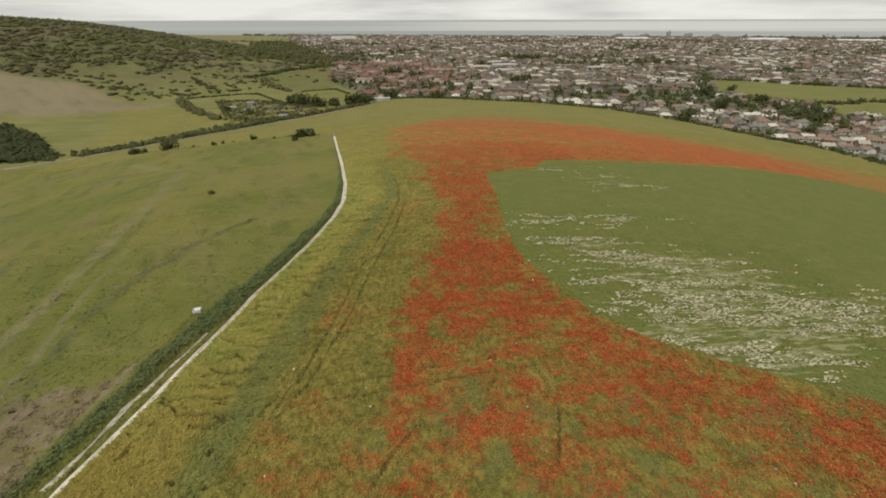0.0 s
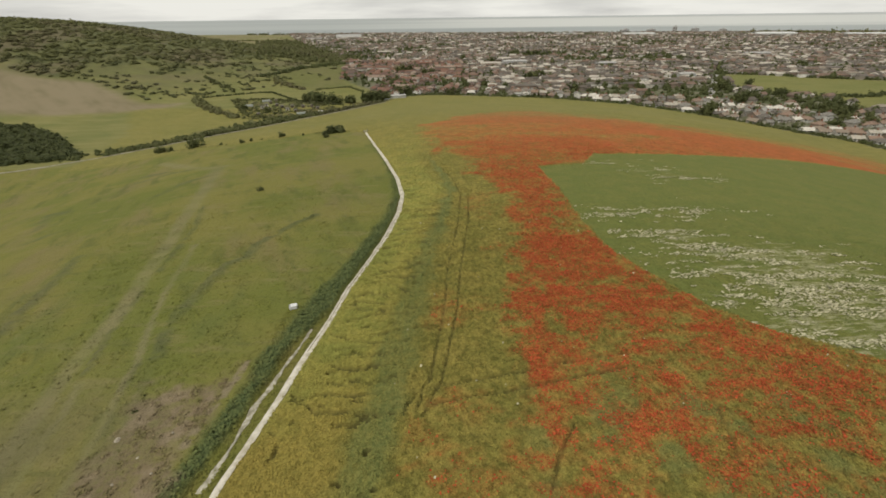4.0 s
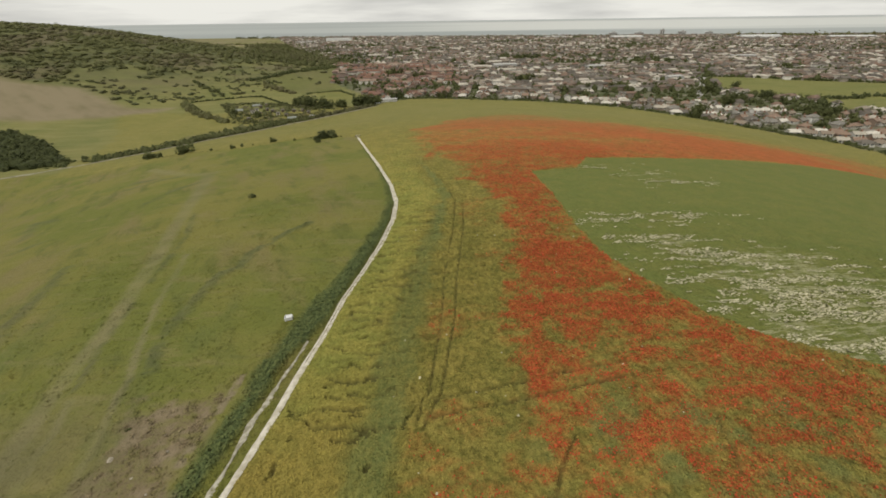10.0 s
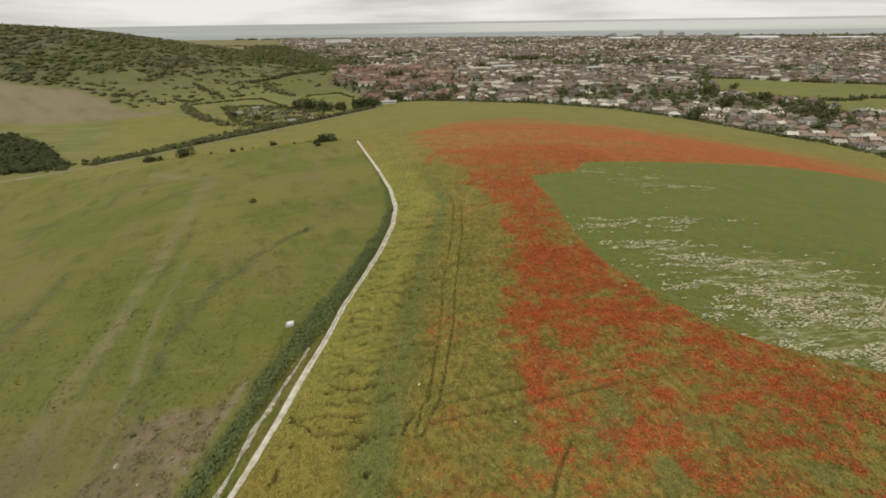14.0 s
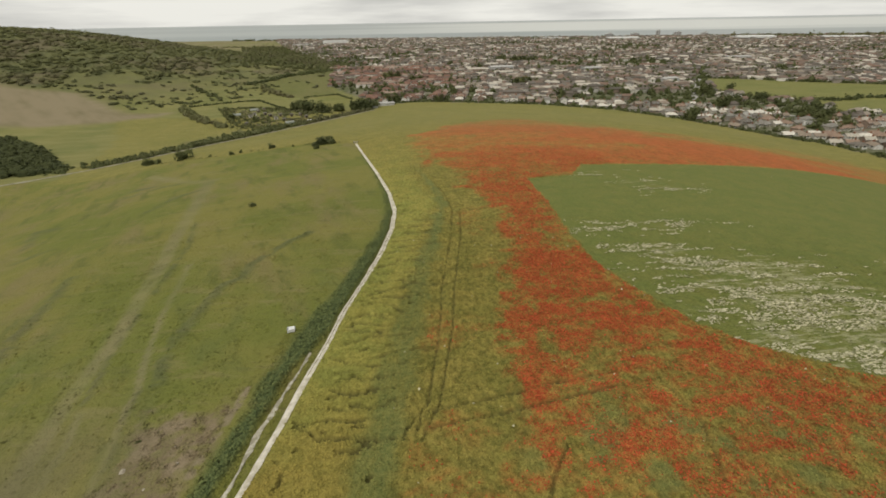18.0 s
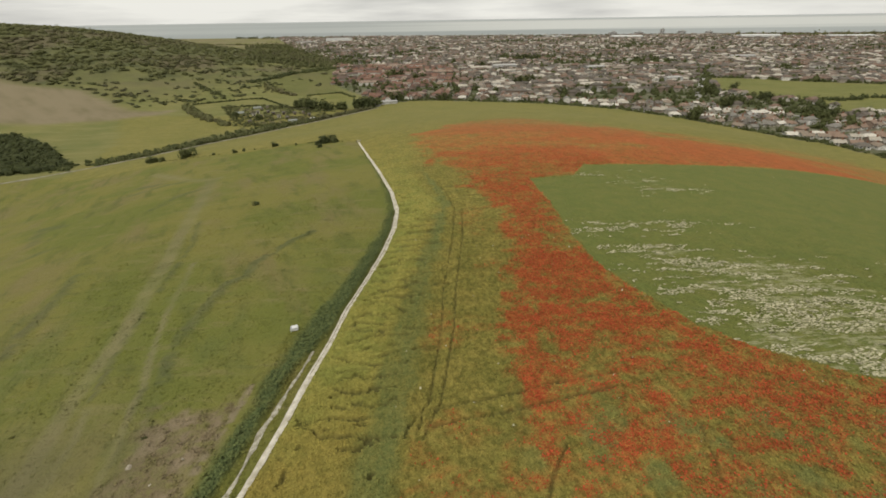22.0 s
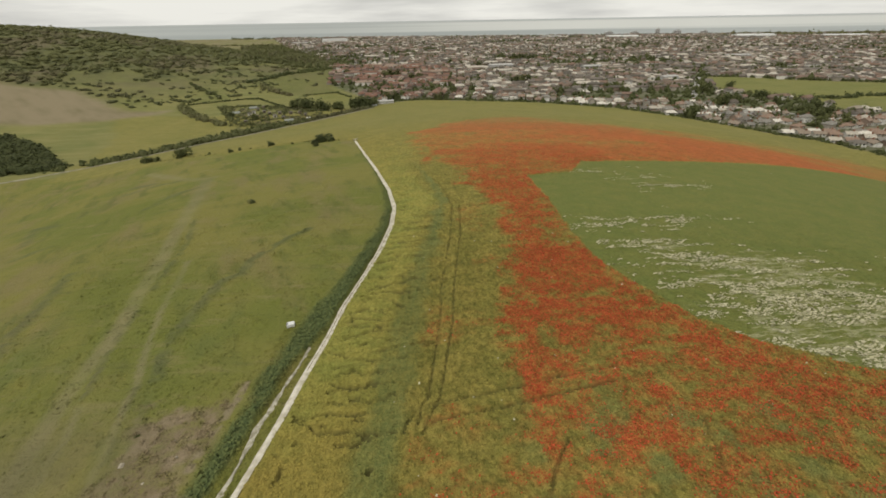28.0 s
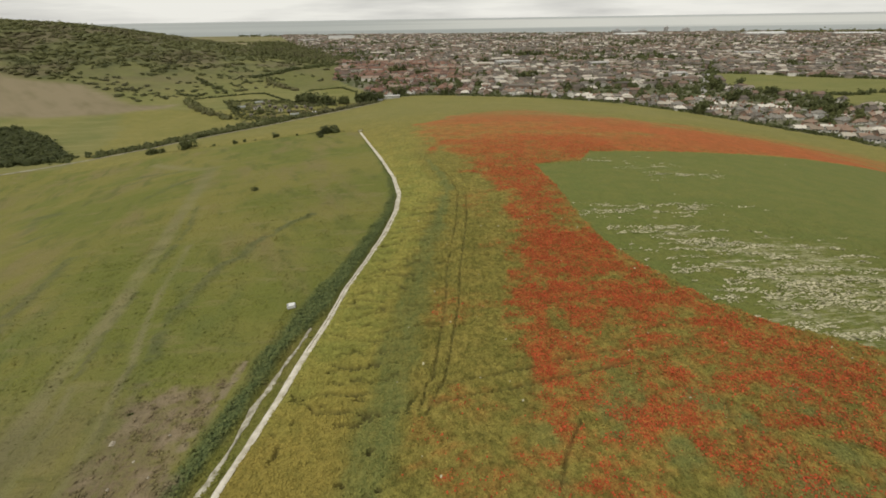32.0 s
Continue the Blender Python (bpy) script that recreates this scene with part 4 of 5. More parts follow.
for places, seed, mat, kind_word in ((far_plots[~estate], 1, M_ROOFS_FAR, "town"), (far_plots[estate], 2, M_ROOFS_RED_FAR, "red-roofed estate")):
    group = tagged(new("far_houses"), "many small houses of the " + kind_word + " on the plain", "houses", kind="stuff")
    for label, mesh in many_houses(places, seed, mat):
        ob = new("walls" if "walls" in label else "roofs", mesh)
        ob.parent = group


# ---- leaves, bushes and trees ----
def clump_cards(n, seed, flat=0.85, lobes=5, size=0.34):
    """Leaf clumps round an uneven crown of radius about 1, its base at 0: corners of n four-cornered cards."""
    rng = np.random.default_rng(seed)
    centre = rng.normal(0, 0.42, (lobes, 3)) * (1, 1, 0.7) + (0, 0, 0.75 * flat)
    reach = rng.uniform(0.42, 0.72, lobes)
    which = rng.integers(0, lobes, n)
    way = rng.normal(0, 1, (n, 3))
    way /= np.linalg.norm(way, axis=1)[:, None]
    p = centre[which] + way * (reach[which] * rng.uniform(0.7, 1.08, n))[:, None] * (1, 1, flat)
    p[:, 2] = np.maximum(p[:, 2], 0.06)
    up = 0.6 * way + rng.normal(0, 0.35, (n, 3)) + (0, 0, 0.8)
    up /= np.linalg.norm(up, axis=1)[:, None]
    side = np.cross(up, rng.normal(0, 1, (n, 3)))
    side /= np.linalg.norm(side, axis=1)[:, None]
    other = np.cross(up, side)
    r = size * rng.uniform(0.6, 1.3, (n, 1))
    return np.stack([p + side * r, p + other * r * 0.8 + up * r * 0.25, p - side * r, p - other * r * 0.8 + up * r * 0.2], 1)


def lump(seed, fine):
    """Uneven inner mass of a bush of radius about 1, its base at 0: corners and triangles."""
    bm = bmesh.new()
    bmesh.ops.create_icosphere(bm, subdivisions=2 if fine else 1, radius=1.0)
    shift = Vector((seed * 3.7, seed * 1.9, 0))
    out = []
    for v in bm.verts:
        r = 0.86 + 0.75 * noise.noise(v.co * 1.3 + shift)
        wide = 1.0 - 0.25 * max(0.0, v.co.z)
        out.append((v.co.x * r * wide, v.co.y * r * wide, 0.08 + max(-0.1, v.co.z) * r * 1.15))
    faces = [[v.index for v in f.verts] for f in bm.faces]
    bm.free()
    return np.array(out), np.array(faces)


def joined_bushes(name, places, radius, seed, cards, material, label, category, size=0.42, tall=1.0, fine=True):
    """Many bushes or trees, too many to count, as one mesh of leafy masses and loose leaf clumps."""
    rng = np.random.default_rng(seed)
    shapes = []
    for n in range(7):
        core, tris = lump(seed * 7 + n, fine)
        k = clump_cards(cards, seed * 10 + n, lobes=4 + n % 3, size=size).reshape(-1, 3)
        first = len(core) + 4 * np.arange(cards)[:, None]
        shapes.append((np.concatenate([core, k]), np.concatenate([tris, first + (0, 1, 2), first + (0, 2, 3)])))
    blocks, faces, start = [], [], 0
    z = land(places[:, 0], places[:, 1]) - 0.2
    for n, (x, y) in enumerate(places):
        t, r = rng.uniform(0, 2 * np.pi), radius[n]
        c, s = np.cos(t), np.sin(t)
        k, f = shapes[n % 7]
        h = r * tall * rng.uniform(0.8, 1.25)
        blocks.append(np.stack([x + r * (k[:, 0] * c - k[:, 1] * s), y + r * (k[:, 0] * s + k[:, 1] * c), z[n] + h * k[:, 2]], -1))
        faces.append(f + start)
        start += len(k)
    return tagged(new(name, quads(name, np.concatenate(blocks), np.concatenate(faces), material, True)), label, category, kind="stuff")


rng = np.random.default_rng(21)
c = rng.uniform((-760, 330), (120, 1150), (52000, 2))
mask = covers(c[:, 0], c[:, 1])
thick = np.clip((mask[1][:, 2] - 0.70) / 0.30, 0, 1)
hill = c[(thick > 0.04) & (rng.random(len(c)) < 0.3 + 0.7 * thick) & (c[:, 0] > -1.1 * c[:, 1]) & (mask[1][:, 3] < 0.5)]
hill = hill[:9000]
joined_bushes("hillside_scrub", hill, rng.uniform(1.0, 2.6, len(hill)) ** 1.9, 3, 8, M_SCRUB, "dense hawthorn scrub and woodland over the hillside", "scrub", 0.30, 0.40, False)
c = rng.uniform((-340, 235), (-205, 330), (900, 2))
c = c[within(c[:, 0], c[:, 1], WOOD_EDGE) > -2]
joined_bushes("copse", c, rng.uniform(2.3, 4.2, len(c)), 4, 40, M_LEAF, "dark copse at the edge of the pasture", "woodland", 0.24, 0.78)

c = rng.uniform((-600, 290), (1900, 1780), (40000, 2))
c = c[is_town(c[:, 0], c[:, 1])]
belt = rough(c[:, 0], c[:, 1], 130, 31)
c = c[rng.random(len(c)) < (0.36 + 0.8 * ramp(belt, 0.54, 0.66)) * (0.75 + 0.25 * ramp(np.hypot(c[:, 0] - 60, c[:, 1] - 120), 250, 420)) + 0.3 * ramp(rough(c[:, 0], c[:, 1], 45, 33), 0.55, 0.75)]
c = c[:17000]
joined_bushes("town_trees", c, rng.uniform(1.15, 2.15, len(c)) ** 2, 5, 7, M_GARDEN, "garden and street trees among the houses", "trees", 0.36, 1.15, False)
c = rng.uniform((-520, 640), (-100, 1450), (5000, 2))
gap = town_west(c[:, 1]) - c[:, 0]
c = c[(gap > -25) & (gap < 130) & (within(c[:, 0], c[:, 1], LEA) < -6) & (rough(c[:, 0], c[:, 1], 60, 34) > 0.40)]
joined_bushes("tree_belt", c, rng.uniform(1.2, 2.1, len(c)) ** 2, 6, 8, M_SCRUB, "belt of trees and scrub at the foot of the hill", "trees", 0.40, 1.4, False)


def tree(label, height, spread, seed, category="tree", trunk=0.22, mat=None):
    """A tree or bush: tapered trunk with limbs, and a crown of many leaf clumps."""
    base = new("tree" if category == "tree" else "bush")
    rng = random.Random(seed)
    bm = bmesh.new()
    bole = height * trunk
    rod(bm, (0, 0, -0.3), (0, 0, bole), 0.035 * height, 0.025 * height, 10)
    for n in range(6):
        a = n * 1.05 + rng.uniform(-0.3, 0.3)
        rod(bm, (0, 0, bole * rng.uniform(0.6, 1)), (spread * 0.55 * math.cos(a), spread * 0.55 * math.sin(a), bole + (height - bole) * rng.uniform(0.35, 0.7)), 0.018 * height, 0.006 * height, 6)
    part("trunk", bm, M_BARK, base)
    k = clump_cards(420, seed, lobes=8, size=0.17)
    low = bole * 0.55
    k = k * (spread, spread, (height - low) / 1.5) + (0, 0, low)
    core, tris = lump(seed, True)
    core = core * (spread * 0.85, spread * 0.85, (height - low) / 1.5) + (0, 0, low)
    first = len(core) + 4 * np.arange(len(k))[:, None]
    faces = np.concatenate([tris, first + (0, 1, 2), first + (0, 2, 3)])
    crown = new("crown", quads("crown", np.concatenate([core, k.reshape(-1, 3)]), faces, mat or M_LEAF, True))
    crown.parent = base
    return tagged(base, label, category)


def plant(ob, spots, label=""):
    """Puts a tree at the first spot and copies at the others: x, y, scale."""
    rng = random.Random(len(spots))
    for n, (x, y, s) in enumerate(spots):
        m = Matrix.Translation((x, y, float(land(x, y)))) @ Matrix.Rotation(rng.uniform(0, 6.28), 4, "Z")
        one = ob if n == 0 else copy_thing(ob, m)
        one.matrix_basis = m @ Matrix.Diagonal((s, s, s, 1))
        tagged(one, label)

plant(tree("dark rounded hawthorn bush standing on the pasture edge", 6.4, 3.1, 3, "bush", 0.05), [(-131.4, 229.5, 1.0)])
plant(tree("broad hawthorn bush by the end of the chalk path", 3.4, 3.6, 4, "bush", 0.1), [(-50.5, 206, 1.0), (-45.5, 204, 0.62), (-53.5, 203, 0.5)])
plant(tree("small lone thorn bush on the open pasture", 1.5, 0.9, 5, "bush", 0.15), [(-49.9, 113.8, 1.0), (-50.6, 195, 1.3), (-31.5, 30.5, 0.3)])
plant(tree("low thorn bush in the hedge line above the pasture", 2.6, 1.7, 6, "bush", 0.1),
      [(-77.4, 214.5, 1.0), (-98.3, 215.5, 0.75), (-93.8, 215.5, 0.6), (-88, 214, 0.35), (-112, 220, 0.5), (-152, 234, 1.4), (-147, 232, 1.0), (-157, 236, 0.8), (-66, 211, 0.4)])
plant(tree("full-leaved ash tree beside the valley lane", 11.0, 5.6, 7), [(-115, 421, 1.1), (-123, 424, 0.85), (-108, 418, 0.95), (-96.6, 413, 0.95), (-91, 410, 0.7)])
plant(tree("broad sycamore tree at the foot of the hill", 10.0, 5.2, 8), [(-79, 410, 0.75), (-83, 412, 0.6), (-66, 410, 0.95), (-60, 412, 1.05), (-54, 414, 1.0), (-49, 420, 0.8), (-37.7, 448, 0.9), (-30, 452, 0.8), (-168, 386, 0.5), (-143.6, 372, 0.5)])
plant(tree("large garden tree among the houses", 8.4, 4.8, 9, mat=M_GARDEN),
      [(291, 464, 1.1), (300, 470, 1.0), (284, 458, 0.9), (337, 489, 0.75), (272, 396, 1.0), (281, 402, 1.0), (262, 392, 0.8), (290, 408, 0.9), (321, 420, 0.8), (330, 426, 0.7), (206, 334, 0.9), (213, 345, 1.0), (220, 352, 0.8),
       (288, 300, 0.8), (298, 318, 1.0), (306, 306, 0.9), (312, 332, 1.0), (320, 353, 0.9), (300, 340, 0.9), (119, 562, 1.1), (128, 566, 1.0), (110, 560, 0.9), (137, 560, 0.8), (141, 466, 1.0), (150, 472, 0.8), (170, 489, 0.9),
       (197, 486, 0.9), (206, 492, 0.8), (171, 849, 1.2), (182, 853, 1.1), (160, 850, 1.1), (195, 846, 1.0), (-51, 630, 1.2), (-40, 634, 1.1), (-16, 605, 1.0), (-8, 610, 0.9), (43, 790, 1.1), (87, 748, 1.1), (13, 447, 0.8), (20, 449, 0.6)])


def along(line, step, jitter, rng):
    pts = np.array(line, float)
    d = np.concatenate([[0], np.cumsum(np.hypot(*np.diff(pts, axis=0).T))])
    s = np.arange(0, d[-1], step)
    return np.stack([np.interp(s, d, pts[:, 0]), np.interp(s, d, pts[:, 1])], -1) + rng.normal(0, jitter, (len(s), 2))


M_TRACK = plain_material("chalky_lane", (0.20, 0.185, 0.125), (0.32, 0.30, 0.215), 0.4, 0.95, 0.1)
M_PAVED = plain_material("pale_paving", (0.26, 0.25, 0.23), (0.36, 0.345, 0.31), 0.5, 0.9, 0.15)
M_STONE = plain_material("dull_chalk", (0.27, 0.235, 0.175), (0.40, 0.36, 0.28), 2.0, 0.95, 0.1, bump=0.4)
rng = np.random.default_rng(51)
LANE = [(-262, 215), (-231, 227), (-219, 233.6), (-206, 241.6), (-194, 247.5), (-186.7, 251.8), (-170, 262), (-150, 286), (-131, 308), (-109, 335), (-82, 366), (-46, 405)]
HEDGES = [
    ("tall overgrown hedge above the valley allotments", [(-232, 430), (-208, 400), (-185, 375), (-162, 353)], 1.6, 2.2, 3.0),
    ("clipped field hedge along the allotments", [(-226.6, 435.5), (-202, 455), (-185, 468.7), (-171, 471), (-141, 436), (-113, 410), (-85, 401)], 1.2, 0.4, 1.3),
    ("hedge between small valley fields", [(-259.7, 512), (-241, 495.6), (-216, 476)], 1.8, 0.9, 1.7),
    ("hedge below the hillside meadow", [(-190.4, 531.6), (-168, 508.7), (-145, 492)], 1.6, 1.4, 2.8),
    ("hedge with small trees beside the meadow", [(-188, 604), (-164.5, 643), (-133.6, 708), (-116, 704)], 2.0, 1.6, 3.2),
    ("field hedge climbing the hillside", [(-210, 544), (-193, 573.6), (-180.7, 617)], 2.0, 1.2, 2.6),
    ("hedge along the sunken lane", [(x - 4, y + 4) for x, y in LANE[5:]], 1.1, 1.0, 2.2),
    ("thorn scrub bank below the pasture", [(-215, 250), (-190, 262), (-170, 285), (-155, 305), (-130, 332), (-100, 362)], 0.6, 5.0, 1.7),
    ("hedge at the edge of the estate", [(-133, 493), (-109, 508), (-99.7, 511), (-79, 480)], 1.6, 0.7, 1.6),
    ("tree belt along the flat east field", [(313, 470), (336, 442), (349, 420), (356, 402)], 2.2, 3.0, 2.4),
    ("hedge behind the flat east field", [(363, 584), (411, 567), (443, 541), (482, 522), (523, 502), (640, 462)], 2.0, 1.0, 2.4),
    ("bushy hedge across the flat east field", [(350, 409), (375, 414), (393, 411), (400, 411), (410, 414), (428, 424), (441, 419), (470, 424)], 3.0, 1.5, 3.0),
    ("dark line of trees near the shore", [(980, 1520), (1200, 1480), (1450, 1440), (1750, 1400)], 4.0, 10.0, 8.5),
    ("distant tree line before the sea", [(-760, 1930), (-560, 1900), (-300, 1880), (0, 1850), (300, 1800)], 3.0, 14.0, 4.0),
    ("low line of brambles and rough grass along the pasture", [(-150, 231), (-129, 226), (-96, 213.5), (-77, 213), (-51, 210.5), (-34, 198)], 1.3, 0.5, 0.55),
    ("hedge across the coastal fields", [(-1050, 1700), (-800, 1560), (-600, 1500), (-430, 1450)], 3.5, 5.0, 3.0),
    ("hedge across the coastal fields", [(-1100, 1500), (-850, 1330), (-620, 1240), (-420, 1230)], 3.0, 5.0, 3.0),
]
for n, (label, line, step, jitter, size) in enumerate(HEDGES):
    spots = along(line, step, jitter, rng)
    joined_bushes("hedge", spots, size * rng.uniform(0.55, 1.1, len(spots)), 60 + n, 16, M_LEAF if n % 3 else M_SCRUB, label, "hedge", 0.36, 1.0, n < 12)
c = rng.uniform((-460, 330), (-120, 620), (2600, 2))
q = -0.73 * c[:, 0] + 0.68 * c[:, 1]
c = c[(q > 470) & (q < 640) & (within(c[:, 0], c[:, 1], TAN_FIELD) < -4) & (rough(c[:, 0], c[:, 1], 30, 91) > 0.5)]
joined_bushes("hillside_bushes", c, rng.uniform(0.9, 2.0, len(c)) ** 1.6, 81, 18, M_SCRUB, "scattered thorn bushes on the lower hillside", "bushes", 0.40, 0.55)
c = along(FIELD_EDGE[2:], 1.1, 1.6, rng)
c[:, 1] += 3.0
joined_bushes("hedge", c, rng.uniform(0.9, 2.0, len(c)), 80, 12, M_LEAF, "uneven garden hedge along the bottom of the poppy field", "hedge", 0.42)

tagged(ribbon("street", [(262, 430), (271, 443), (300, 490), (338, 555), (380, 620), (420, 690)], 6.0, M_PAVED, 0.1, 3.0, 4, 0.05), "pale concrete street running through the town", "street", kind="structure")
tagged(ribbon("street", [(130, 440), (190, 425), (240, 400), (290, 360), (330, 320)], 5.5, M_PAVED, 0.1, 3.0, 4, 0.05), "pale estate street behind the field edge", "street", kind="structure")
tagged(ribbon("road", LANE, 2.6, M_TRACK, 0.35, 2.0, 3, 0.6), "narrow pale chalky lane along the valley bottom", "road", kind="structure")


# ---- allotments ----
def shed(label, w, d, h, wall_mat, roof_mat):
    base = new("shed")
    walls, roof = prism(w, d, h, 0.55, 0, 0.15)
    part("wall", walls, wall_mat, base)
    part("roof", roof, roof_mat, base)
    part("door", box(bmesh.new(), 0.75, 0.05, 1.7, 0, -d / 2 - 0.02, 0, 0.01), M_DARK, base)
    return tagged(base, label, "shed", "allotment sheds")


def tunnel(label, length, r):
    base = new("polytunnel")
    bm = bmesh.new()
    rows = []
    for x in np.linspace(-length / 2, length / 2, 7):
        rows.append([bm.verts.new((x, -r * math.cos(a), 0.25 + 1.15 * r * math.sin(a))) for a in np.linspace(0, math.pi, 11)])
    for a, b in zip(rows, rows[1:]):
        for n in range(10):
            bm.faces.new((a[n], b[n], b[n + 1], a[n + 1]))
    bm.faces.new(rows[0])
    bm.faces.new(list(reversed(rows[-1])))
    part("cover", bm, M_FILM, base)
    for y in (-r, r):
        part("base_board", box(bmesh.new(), length, 0.06, 0.3, 0, y, 0), M_WOOD, base)
    return tagged(base, label, "polytunnel", "allotment tunnels")


def bed(label, w, d, mat):
    base = new("vegetable_bed")
    bm = bmesh.new()
    for n in range(5):
        x = (n - 2) * w / 5
        for s in range(int(d / 0.7)):
            bmesh.ops.create_icosphere(bm, subdivisions=1, radius=0.3, matrix=Matrix.Translation((x, (s + 0.5) * 0.7 - d / 2, 0.22)) @ Matrix.Diagonal((1.1, 1, 0.8, 1)))
    part("foliage", bm, mat, base)
    part("soil", box(bmesh.new(), w + 0.4, d + 0.4, 0.3, 0, 0, -0.12, 0.05), M_SOIL, base)
    return tagged(base, label, "vegetable bed", "allotment beds")


M_CHALKED = plain_material("bleached_wood", (0.42, 0.40, 0.34), (0.56, 0.53, 0.46), 4.0, 0.85, 0.15)
M_FELT = plain_material("roofing_felt", (0.13, 0.12, 0.10), (0.20, 0.185, 0.155), 1.5, 0.9, 0.1)
M_FILM = plain_material("cloudy_film", (0.22, 0.235, 0.20), (0.32, 0.335, 0.29), 0.8, 0.4, 0.3)
M_SOIL = plain_material("tilled_soil", (0.150, 0.115, 0.075), (0.230, 0.185, 0.125), 1.2, 0.95, 0.1, bump=0.6)
ALLOTMENT = [(-190, 430), (-153, 432), (-114, 406), (-90, 378), (-116, 350), (-149, 354)]
makers = [shed("small weathered wooden allotment shed with felt roof", 2.6, 2.0, 2.0, M_WOOD, M_FELT), shed("pale painted allotment shed", 3.0, 2.2, 2.0, M_CHALKED, M_FELT),
          tunnel("low cloudy plastic polytunnel on the allotments", 7.0, 1.6), bed("green vegetable bed in an allotment plot", 4.0, 7.0, M_SCRUB), bed("dug allotment bed with young plants", 4.0, 8.0, M_LEAF)]
used = set()
gen = np.random.default_rng(77)
spots = [(x, y) for x in np.arange(-188, -88, 8.5) for y in np.arange(350, 434, 10.5)]
for x, y in spots:
    x, y = x + gen.uniform(-1.5, 1.5), y + gen.uniform(-1.5, 1.5)
    if within(np.array(x), np.array(y), ALLOTMENT) < 3:
        continue
    which = int(gen.choice(5, p=[0.30, 0.12, 0.05, 0.30, 0.23]))
    m = Matrix.Translation((x, y, float(land(x, y)))) @ Matrix.Rotation(gen.normal(0.5, 0.12) + (1.57 if gen.random() < 0.3 else 0), 4, "Z")
    if which in used:
        copy_thing(makers[which], m)
    else:
        used.add(which)
        makers[which].matrix_basis = m
for n, ob in enumerate(makers):
    if n not in used:
        ob.matrix_basis = Matrix.Translation((-150 + 6 * n, 392, float(land(-150 + 6 * n, 392))))
c = gen.uniform((-200, 340), (-84, 440), (1500, 2))
deep = within(c[:, 0], c[:, 1], ALLOTMENT)
c = c[(deep > -7) & (gen.random(len(c)) < np.where(deep < 2.5, 0.9, 0.26))]
joined_bushes("fruit_bushes", c, gen.uniform(0.6, 1.7, len(c)), 83, 22, M_SCRUB, "currant bushes and overgrown hedging round the allotment plots", "bushes", 0.44, 0.85)


# ---- water trough on the pasture ----
def trough():
    base = new("water_trough")
    w, d, h, t = 1.05, 0.7, 0.45, 0.05
    bm = bmesh.new()
    box(bm, w, t, h, 0, -d / 2 + t / 2, 0.14, 0.012)
    box(bm, w, t, h, 0, d / 2 - t / 2, 0.14, 0.012)
    box(bm, t, d - 2 * t, h, -w / 2 + t / 2, 0, 0.14, 0.012)
    box(bm, t, d - 2 * t, h, w / 2 - t / 2, 0, 0.14, 0.012)
    box(bm, w - 2 * t, d - 2 * t, t, 0, 0, 0.14)
    part("tank", bm, M_WHITE, base)
    part("water", box(bmesh.new(), w - 2 * t - 0.01, d - 2 * t - 0.01, 0.02, -0.1, 0, 0.5), M_WATER, base)
    part("lid", box(bmesh.new(), 0.85, d + 0.04, 0.04, 0.08, 0, 0.595, 0.012), M_WHITE, base, "white cover over the ball valve")
    for x in (-0.42, 0.42):
        for y in (-0.3, 0.3):
            part("leg", box(bmesh.new(), 0.1, 0.1, 0.34, x, y, -0.2, 0.01), M_METAL, base)
    rod(pipe := bmesh.new(), (0.56, 0.25, -0.2), (0.56, 0.25, 0.6), 0.025, 0.025, 8)
    part("pipe", pipe, M_METAL, base)
    base.matrix_basis = Matrix.Translation((-20.1, 48.0, float(land(-20.1, 48.0)) + 0.12)) @ Matrix.Rotation(0.25, 4, "Z")
    return tagged(base, "white cattle water trough standing on short rough grass", "trough")


trough()


def rock(x, y, r, seed, label):
    bm = bmesh.new()
    bmesh.ops.create_icosphere(bm, subdivisions=3, radius=r)
    for v in bm.verts:
        v.co *= 0.75 + 0.5 * noise.noise(v.co * 2.2 / r + Vector((seed, 0, 0)))
        v.co.z *= 0.55
    mesh = bpy.data.meshes.new("chalk_rock")
    bm.to_mesh(mesh)
    bm.free()
    mesh.materials.append(M_STONE)
    ob = new("chalk_rock", mesh)
    ob.location = (x, y, float(land(x, y)) + 0.1 + 0.2 * r)
    return tagged(ob, label, "rock", "chalk rocks")


c = np.random.default_rng(88).uniform((-34, 14), (-22, 36), (900, 2))
c = c[covers(c[:, 0], c[:, 1])[2][:, 1] > 0.45]
joined_bushes("chalk_clods", c, np.random.default_rng(89).uniform(0.04, 0.15, len(c)), 12, 0, M_STONE, "chalky clods and flints strewn over bare soil", "stones", 0.3, 0.8)
rock(-30.8, 26.8, 0.42, 3, "pale chalk boulder lying in bare soil")
for n, (x, y, r) in enumerate([(-27.4, 24.6, 0.16), (-25.6, 27.2, 0.18), (-26.9, 29.3, 0.15), (-24.2, 30.4, 0.16), (-25.0, 22.8, 0.14), (-28.0, 22.0, 0.15)]):
    rock(x, y, r, n + 11, "small pale chalk stone on the bare patch")


